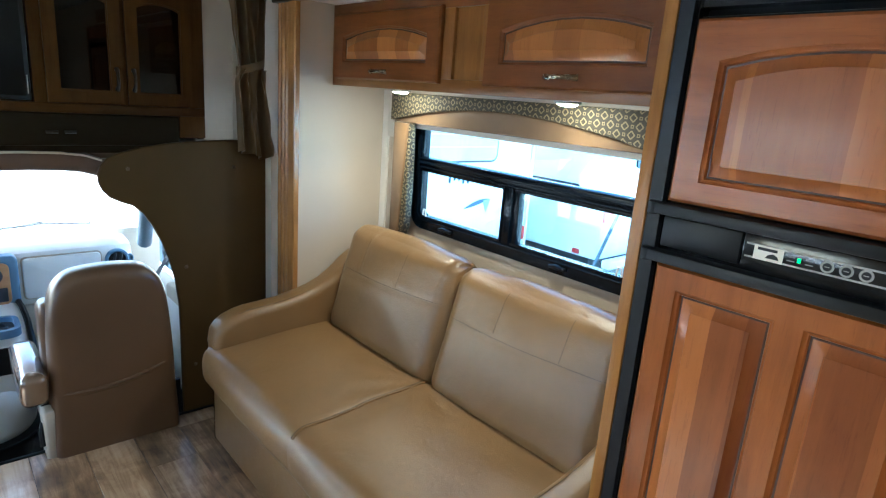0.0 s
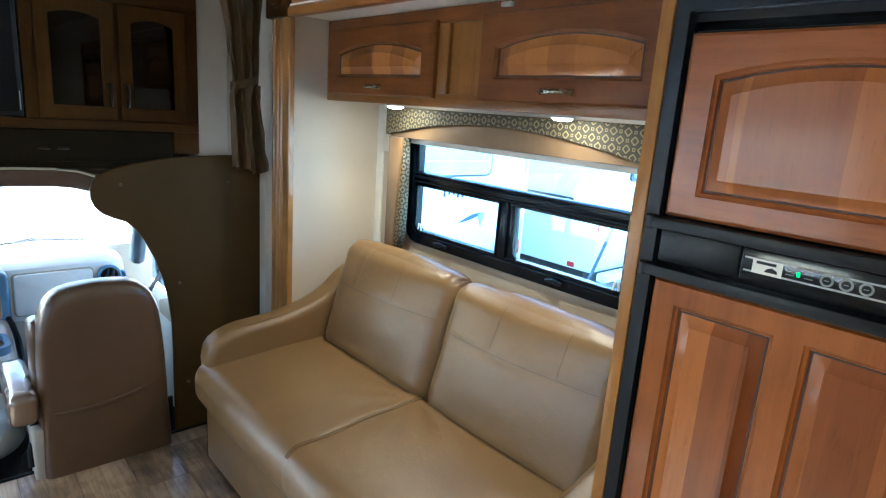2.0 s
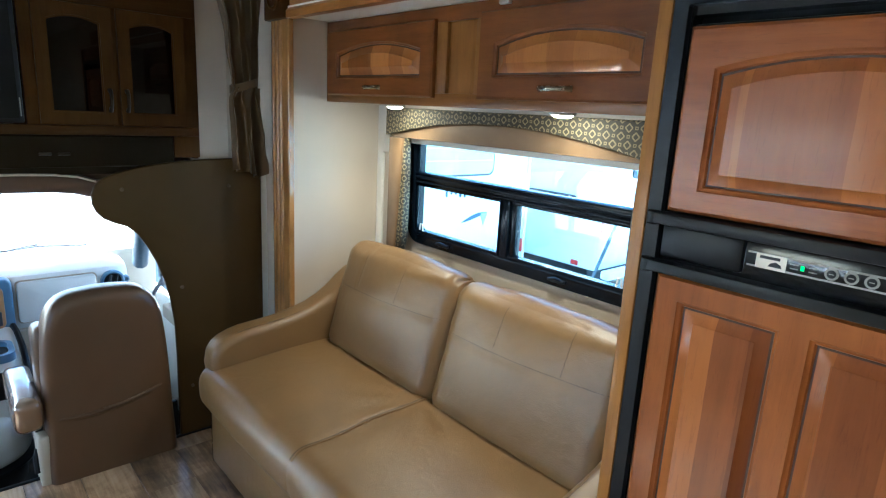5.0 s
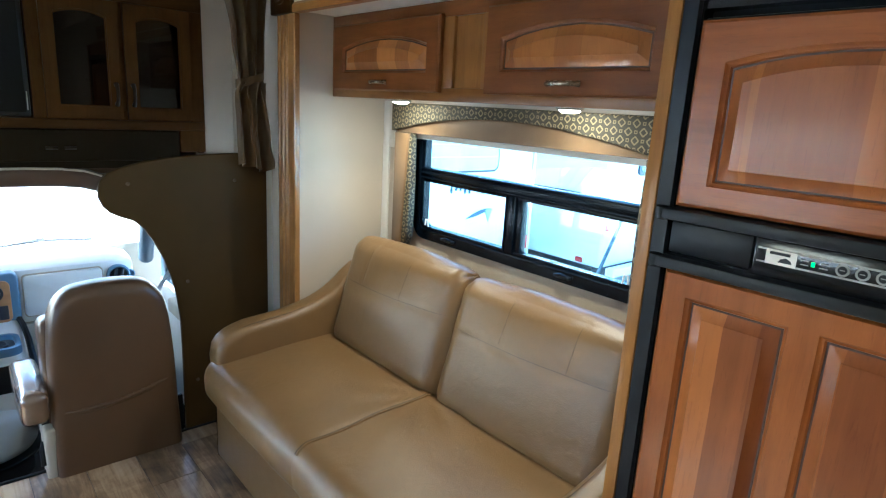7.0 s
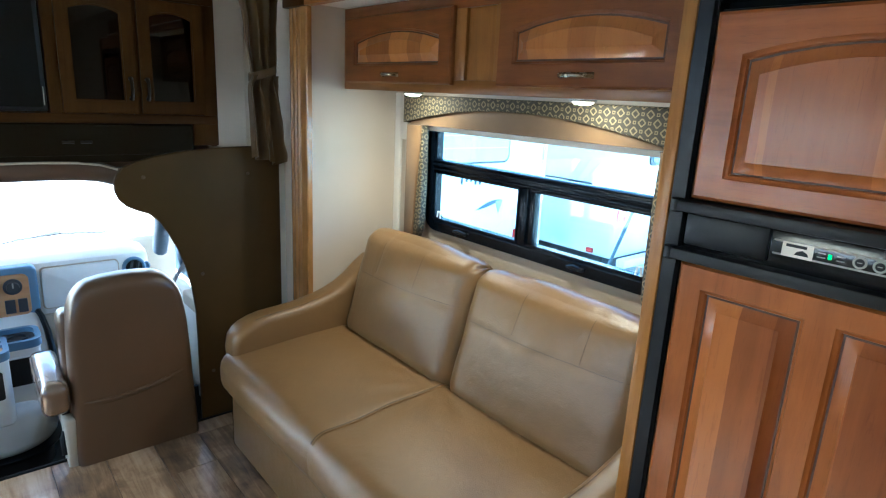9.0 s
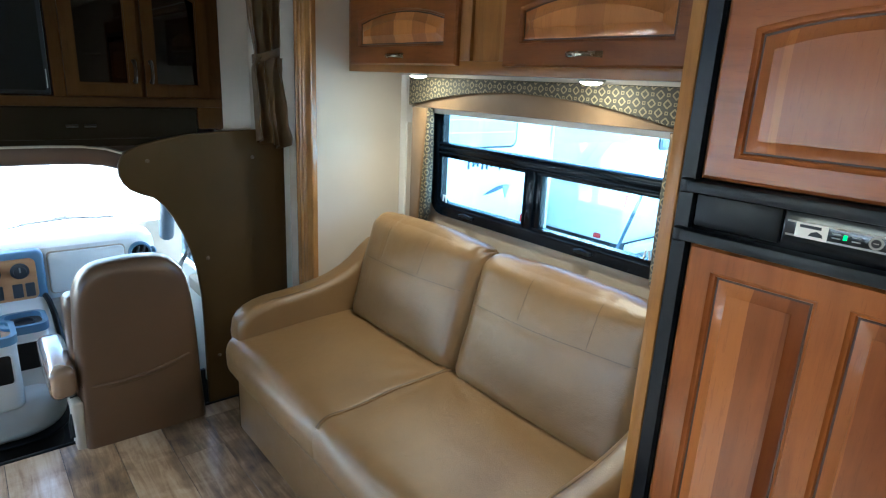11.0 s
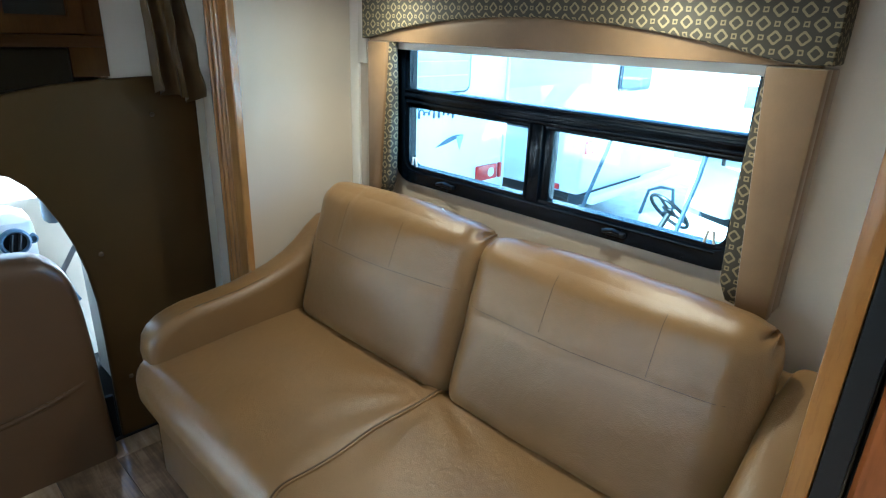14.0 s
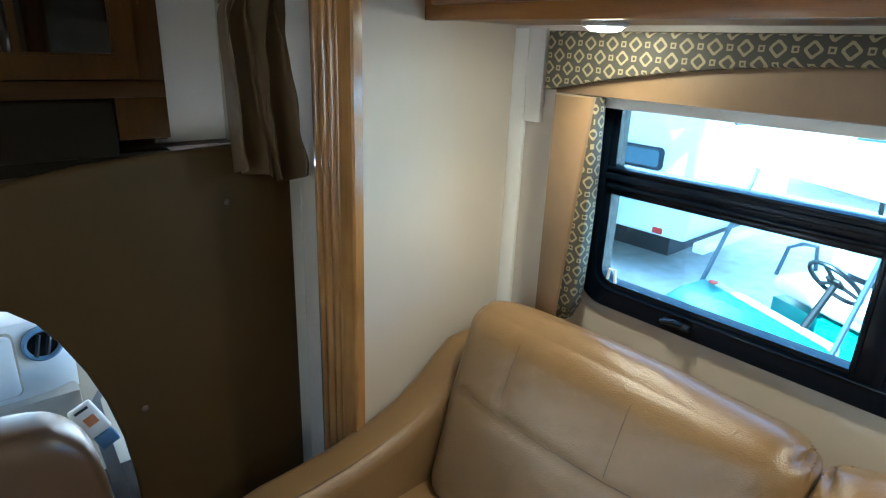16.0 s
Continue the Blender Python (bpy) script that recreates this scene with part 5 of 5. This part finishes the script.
# hood in front of the windscreen
hood = thing("hood", (0.35, 4.5, 0.3), "white painted hood in front of the windscreen", "hood")
b = bmesh.new()
rows = []
for j in range(9):
    t = j / 8
    rows.append([b.verts.new((0.35 + s * (0.92 - 0.14 * t), 4.02 + 0.75 * t - 0.05 * s * s, 0.56 - 0.20 * t * t - 0.14 * abs(s) ** 3)) for s in [-1 + k / 8 for k in range(17)]])
for p, q in zip(rows, rows[1:]):
    for i in range(16):
        b.faces.new((p[i], p[i + 1], q[i + 1], q[i]))
bmesh.ops.solidify(b, geom=b.faces[:], thickness=0.02)
part("skin", b, M_SHELL, hood)
part("nose", box(-0.45, 1.15, 4.70, 4.80, -0.35, 0.34, 0.03, 3), M_SHELL, hood)
part("bulkhead", box(-0.55, 1.25, 4.02, 4.06, -0.35, 0.42), M_BLACK, hood)

# ---- outdoors ----
gm = bmesh.new()
bmesh.ops.create_grid(gm, x_segments=2, y_segments=2, size=400)
for v in gm.verts:
    v.co.z = GROUND
structure("ground", gm, M_GROUND, "pale sunlit concrete yard", "ground")
structure("underbody", box(-0.80, 1.58, -2.2, 2.7, -0.45, -0.07), M_BLACK, "dark underside of the coach", "chassis")


def motorhome():
    m = thing("motorhome", (3.95, 7.5, GROUND), "white motorhome with a dark decal, seen from behind", "motorhome")
    x0, x1, y0, y1, z0, z1 = 3.00, 5.42, 4.55, 11.0, -0.34, 2.3
    part("body", box(x0, x1, y0, y1, z0, z1, 0.06, 3), M_SHELL, m)
    part("bumper", box(x0 + 0.05, x1 + 0.02, y0 - 0.16, y0 - 0.02, -0.46, -0.30, 0.03, 3), M_SHELL, m, "white rear bumper")
    part("corner_mould", box(x1 - 0.03, x1 + 0.012, y0 - 0.012, y0 + 0.05, z0, z1, 0.008), M_STRIP, m)
    w = part("window", prism(rounded(3.75, 4.84, 0.85, 1.55, 0.08), "y", y0 - 0.02, y0 + 0.01), M_DARK, m, "dark-framed rear window")
    part("pane", prism(rounded(3.77, 4.82, 0.87, 1.53, 0.07), "y", y0 - 0.026, y0 - 0.018), M_PALE_GLASS, w)
    for k in range(5):
        part("blind_slat", box(3.80, 4.79, y0 - 0.03, y0 - 0.025, 1.00 + k * 0.12, 1.01 + k * 0.12), M_STRIP, w)
    # swooping bird-like decal
    swoop = []
    for i in range(15):
        t = i / 14
        swoop.append((4.44 + 0.36 * t, 0.385 + 0.085 * math.sin(t * 2.0)))
    under = [(x, z - 0.04 * math.sin(math.pi * min(1, (x - 4.44) / 0.36)) - 0.004) for x, z in reversed(swoop)]
    part("decal", prism(swoop + under, "y", y0 - 0.006, y0 + 0.002), M_DECAL, m, "dark swooping decal")
    part("decal_tail", prism([(4.70, 0.46), (4.80, 0.46), (4.75, 0.33)], "y", y0 - 0.0065, y0 + 0.002), M_DECAL_PALE, m)
    # script lettering, as plain strokes
    pts = []
    for k in range(90):
        t = k / 89
        pts.append((4.19 + 0.50 * t + 0.020 * math.sin(t * 52), y0 - 0.004, 0.70 - 0.03 * t + (0.030 + 0.020 * math.cos(t * 13)) * math.cos(t * 52)))
    part("script", tube(pts, 0.0065, 6), M_DECAL, m, "dark flowing script, unreadable from here")
    lamp = part("tail_lamp", box(5.00, 5.30, y0 - 0.03, y0 + 0.01, -0.02, 0.13, 0.01), M_RED, m, "red tail lamp with a clear centre")
    part("reverse_lens", lathe([(0.045, 0.0), (0.045, -0.006), (0.004, -0.010)], (5.20, y0 - 0.03, 0.055), "y", 20), M_STRIP, lamp)
    part("marker", box(5.335, 5.375, y0 - 0.028, y0 + 0.03, -0.02, 0.13, 0.006), M_RED, m)
    part("ladder", tube([(5.10, y0 - 0.09, -0.2), (5.50, y0 - 0.09, -0.2), (5.50, y0 - 0.02, -0.2)], 0.015, 8), M_SHELL, m)
    for y in (5.6, 9.6):
        t = part("wheel", lathe([(0.30, 0.0), (0.36, 0.03), (0.37, 0.11), (0.36, 0.20), (0.30, 0.23)], (x1 - 0.24, y, GROUND + 0.37), "x", 28), M_RUBBER, m)
        part("rim", lathe([(0.20, 0.235), (0.18, 0.22), (0.05, 0.20), (0.01, 0.21)], (x1 - 0.24, y, GROUND + 0.37), "x", 24), M_STEEL, t)


motorhome()


def trailer():
    m = thing("travel_trailer", (8.2, 4.5, GROUND), "long white travel trailer parked across the yard", "trailer")
    x0, x1, y0, y1, z0, z1 = 6.2, 8.6, 4.10, 12.0, -0.28, 2.4
    part("body", box(x0, x1, y0, y1, z0, z1, 0.05, 3), M_SHELL, m)
    part("skirt", box(x0 + 0.3, x1 - 0.3, y0 + 0.3, y1 - 0.3, GROUND + 0.25, z0), M_BLACK, m)
    part("bumper", box(x0, x1, y0 - 0.2, y0 - 0.08, -0.34, -0.24, 0.02), M_SHELL, m)
    for x in (6.24, 8.40):
        part("tail_lamp", box(x, x + 0.16, y0 - 0.03, y0 + 0.01, 0.17, 0.31, 0.01), M_RED, m, "red tail lamp")
    part("side_marker", box(x0 - 0.02, x0 + 0.01, 4.34, 4.44, -0.25, -0.19, 0.01), M_RED, m)
    w = part("window", prism(rounded(4.44, 5.2, 0.36, 0.58, 0.05), "x", x0 - 0.02, x0 + 0.01), M_DARK, m, "dark-framed side window")
    part("pane", prism(rounded(4.48, 5.16, 0.39, 0.55, 0.04), "x", x0 - 0.026, x0 - 0.018), M_RV_GLASS, w)
    w = part("window", prism(rounded(6.77, 7.5, 0.80, 1.5, 0.06), "y", y0 - 0.02, y0 + 0.01), M_DARK, m, "dark-framed rear window")
    part("pane", prism(rounded(6.81, 7.46, 0.84, 1.46, 0.05), "y", y0 - 0.026, y0 - 0.018), M_RV_GLASS, w)
    for y in (6.5, 7.3):
        t = part("wheel", lathe([(0.28, 0.0), (0.33, 0.03), (0.34, 0.11), (0.33, 0.19), (0.28, 0.22)], (x0 + 0.02, y, GROUND + 0.34), "x", 28), M_RUBBER, m)
        part("rim", lathe([(0.01, 0.0), (0.19, -0.004), (0.20, 0.02)], (x0 + 0.02, y, GROUND + 0.34), "x", 24), M_STEEL, t)


trailer()


def far_coach():
    m = thing("parked_coach", (13, -1.5, GROUND), "far white coach with a dark window and red lamps", "motorhome")
    part("body", box(11.5, 14.0, -7.0, 6.2, -0.4, 2.3, 0.06, 3), M_SHELL, m)
    part("decal", box(11.485, 11.505, 3.80, 4.28, 0.30, 0.66, 0.004), M_DECAL, m, "dark blue square decal")
    part("decal_bar", box(11.485, 11.505, 3.86, 4.26, 0.13, 0.23, 0.004), M_ORANGE, m, "orange-red bar under the decal")
    w = part("window", prism(rounded(-0.3, 0.9, 0.95, 1.6, 0.08), "x", 11.48, 11.51), M_DARK, m, "dark side window")
    part("pane", prism(rounded(-0.26, 0.86, 0.99, 1.56, 0.06), "x", 11.474, 11.482), M_RV_GLASS, w)
    part("stripe", box(11.49, 11.51, -6.8, 1.4, 0.25, 0.34), M_RED, m, "red stripe")
    for y in (-5.5, 0.2):
        part("wheel", lathe([(0.28, 0.0), (0.36, 0.03), (0.37, 0.19), (0.28, 0.22)], (11.5, y, GROUND + 0.37), "x", 24), M_RUBBER, m)


far_coach()


def golf_cart():
    g = thing("golf_cart", (5.30, 2.50, GROUND), "green golf cart with white seats and a black steering wheel", "golf cart")
    G = GROUND
    shift = Matrix.Translation((4.80, 2.50, 0)) @ Matrix.Rotation(radians(64), 4, "Z") @ Matrix.Translation((-4.66, -2.36, 0))
    fit = lambda name, bm, material, parent, label="": part(name, place(bm, shift), material, parent, label)
    # body: cowl ahead (+y), floor, seat box
    fit("cowl", prism([(3.05, G + 0.28), (3.10, G + 0.45), (3.02, G + 0.58), (2.80, G + 0.70), (2.62, G + 0.74), (2.56, G + 0.60), (2.52, G + 0.30)], "x", 4.35, 5.45, 0.05, 3), M_GREEN, g, "green front cowl")
    fit("floor_pan", box(4.35, 5.45, 1.95, 2.56, G + 0.26, G + 0.32, 0.01), M_BLACK, g)
    fit("rear_body", prism([(1.98, G + 0.30), (1.98, G + 0.56), (1.45, G + 0.60), (0.95, G + 0.66), (0.80, G + 0.52), (0.82, G + 0.28)], "x", 4.35, 5.45, 0.05, 3), M_GREEN, g, "green rear body")
    fit("seat_cushion", place(soft_box((1.06, 0.50, 0.14), 0.06, 14, (0, 0, 0.02)), pose(4.9, 1.78, G + 0.68)), M_VINYL_WHITE, g, "white vinyl seat")
    for x in (4.64, 5.16):
        fit("backrest", place(soft_box((0.50, 0.10, 0.40), 0.048, 14, (0, 0.02, 0.01)), pose(x, 1.48, G + 0.98, 12)), M_VINYL_WHITE, g, "white vinyl backrest")
    for s in (4.36, 5.44):
        fit("arm_rail", tube([(s, 1.62, G + 0.72), (s, 1.66, G + 0.92), (s, 1.80, G + 0.95), (s, 1.92, G + 0.93), (s, 1.98, G + 0.72)], 0.015, 8), M_PILLAR, g)
        fit("front_post", tube([(s, 2.62, G + 0.70), (s + (4.9 - s) * 0.04, 2.42, G + 1.30), (s + (4.9 - s) * 0.06, 2.36, G + 1.54)], 0.016, 8), M_PILLAR, g, "dark windscreen post")
        fit("rear_post", tube([(s, 1.10, G + 0.62), (s, 1.18, G + 1.54)], 0.018, 8), M_BLACK, g)
    fit("roof", prism(rounded(4.32, 5.48, 0.98, 2.42, 0.12), "z", G + 1.53, G + 1.57, 0.02, 3), M_SHELL, g, "white roof")
    # Dark shape added so that the white backrests stand out.
    fit("storage_well", prism([(1.36, G + 0.58), (1.36, G + 1.02), (1.30, G + 1.02), (1.26, G + 0.72), (0.92, G + 0.74), (0.90, G + 0.92), (0.86, G + 0.92), (0.84, G + 0.60)], "x", 4.40, 5.40, 0.01), M_DARK, g, "dark shape added behind the seats for contrast")
    fit("bag_rack", tube([(4.5, 0.98, G + 0.72), (4.5, 0.80, G + 0.95), (5.3, 0.80, G + 0.95), (5.3, 0.98, G + 0.72)], 0.016, 8), M_BLACK, g)
    dash = fit("dash", box(4.40, 5.40, 2.50, 2.60, G + 0.62, G + 0.73, 0.02, 3), M_DASH_LOW, g)
    fit("column", tube([(4.66, 2.52, G + 0.70), (4.66, 2.36, G + 0.98)], 0.022, 8), M_BLACK, g)
    wh = fit("steering_wheel", place(tube([(0.165 * math.cos(2 * math.pi * k / 28), 0.165 * math.sin(2 * math.pi * k / 28), 0) for k in range(28)], 0.014, 8, closed=True), pose(4.66, 2.36, G + 1.0, 48)), M_BLACK, g, "black steering wheel")
    hub = place(box(-0.05, 0.05, -0.04, 0.04, -0.012, 0.012, 0.008), pose(4.66, 2.36, G + 1.0, 48))
    fit("hub", hub, M_BLACK, wh)
    for a in (90, 210, 330):
        q = radians(a)
        sp = place(tube([(0.03 * math.cos(q), 0.03 * math.sin(q), 0), (0.16 * math.cos(q), 0.16 * math.sin(q), 0)], 0.012, 8), pose(4.66, 2.36, G + 1.0, 48))
        fit("spoke", sp, M_BLACK, wh)
    for y in (2.78, 1.18):
        for x, o in ((4.34, 0.0), (5.26, 0.0)):
            t = fit("wheel", lathe([(0.17, 0.0), (0.22, 0.02), (0.23, 0.09), (0.22, 0.16), (0.17, 0.18)], (x, y, G + 0.23), "x", 24), M_RUBBER, g)
            fit("rim", lathe([(0.01, -0.004), (0.12, -0.002), (0.13, 0.02)], (x, y, G + 0.23), "x", 20), M_STEEL, t)
    fit("headlight", box(4.50, 4.66, 3.06, 3.10, G + 0.44, G + 0.52, 0.01), M_STRIP, g)
    fit("headlight", box(5.14, 5.30, 3.06, 3.10, G + 0.44, G + 0.52, 0.01), M_STRIP, g)
    fit("reflector", lathe([(0.03, 0.0), (0.03, 0.008), (0.004, 0.01)], (5.30, 2.64, G + 0.76), "z", 16), M_RED, g)


golf_cart()

# ---- floor planks, last ----
W = 0.176
plank_meshes = {}


def plank_mesh(w, l):
    key = (round(w, 3), round(l, 3))
    if key not in plank_meshes:
        g = 0.0007
        plank_meshes[key] = mesh_of("plank", box(g, w - g, g, l - g, -0.004, 0.0, 0.0008, 1), M_FLOOR)
    return plank_meshes[key]


rng = random.Random(7)
x = 1.102 - 11 * W
col = 0
while x < SLIDE_X - 0.02:
    w = min(W, SLIDE_X - x, WALL_R - x if x < WALL_R - 0.01 else 9)
    first = {10: 2.472 - 2 * 0.92, 11: 2.70 - 3 * 0.92, 9: 2.16 - 2 * 0.92}.get(col, 2.8 - 0.92 * (2 + rng.random()))
    near, far = (-2.2, FLOOR_END - 0.004) if x + w < WALL_R + 0.06 else (0.25, SLIDE_F)
    cuts = sorted({near, far} | {first + 0.92 * k for k in range(-4, 6) if near + 0.05 < first + 0.92 * k < far - 0.05})
    for a, b2 in zip(cuts, cuts[1:]):
        ob = new("plank", plank_mesh(w, b2 - a))
        ob.parent = floor
        ob.matrix_basis = Matrix.Translation((x, a, 0.0))
    x += w
    col += 1
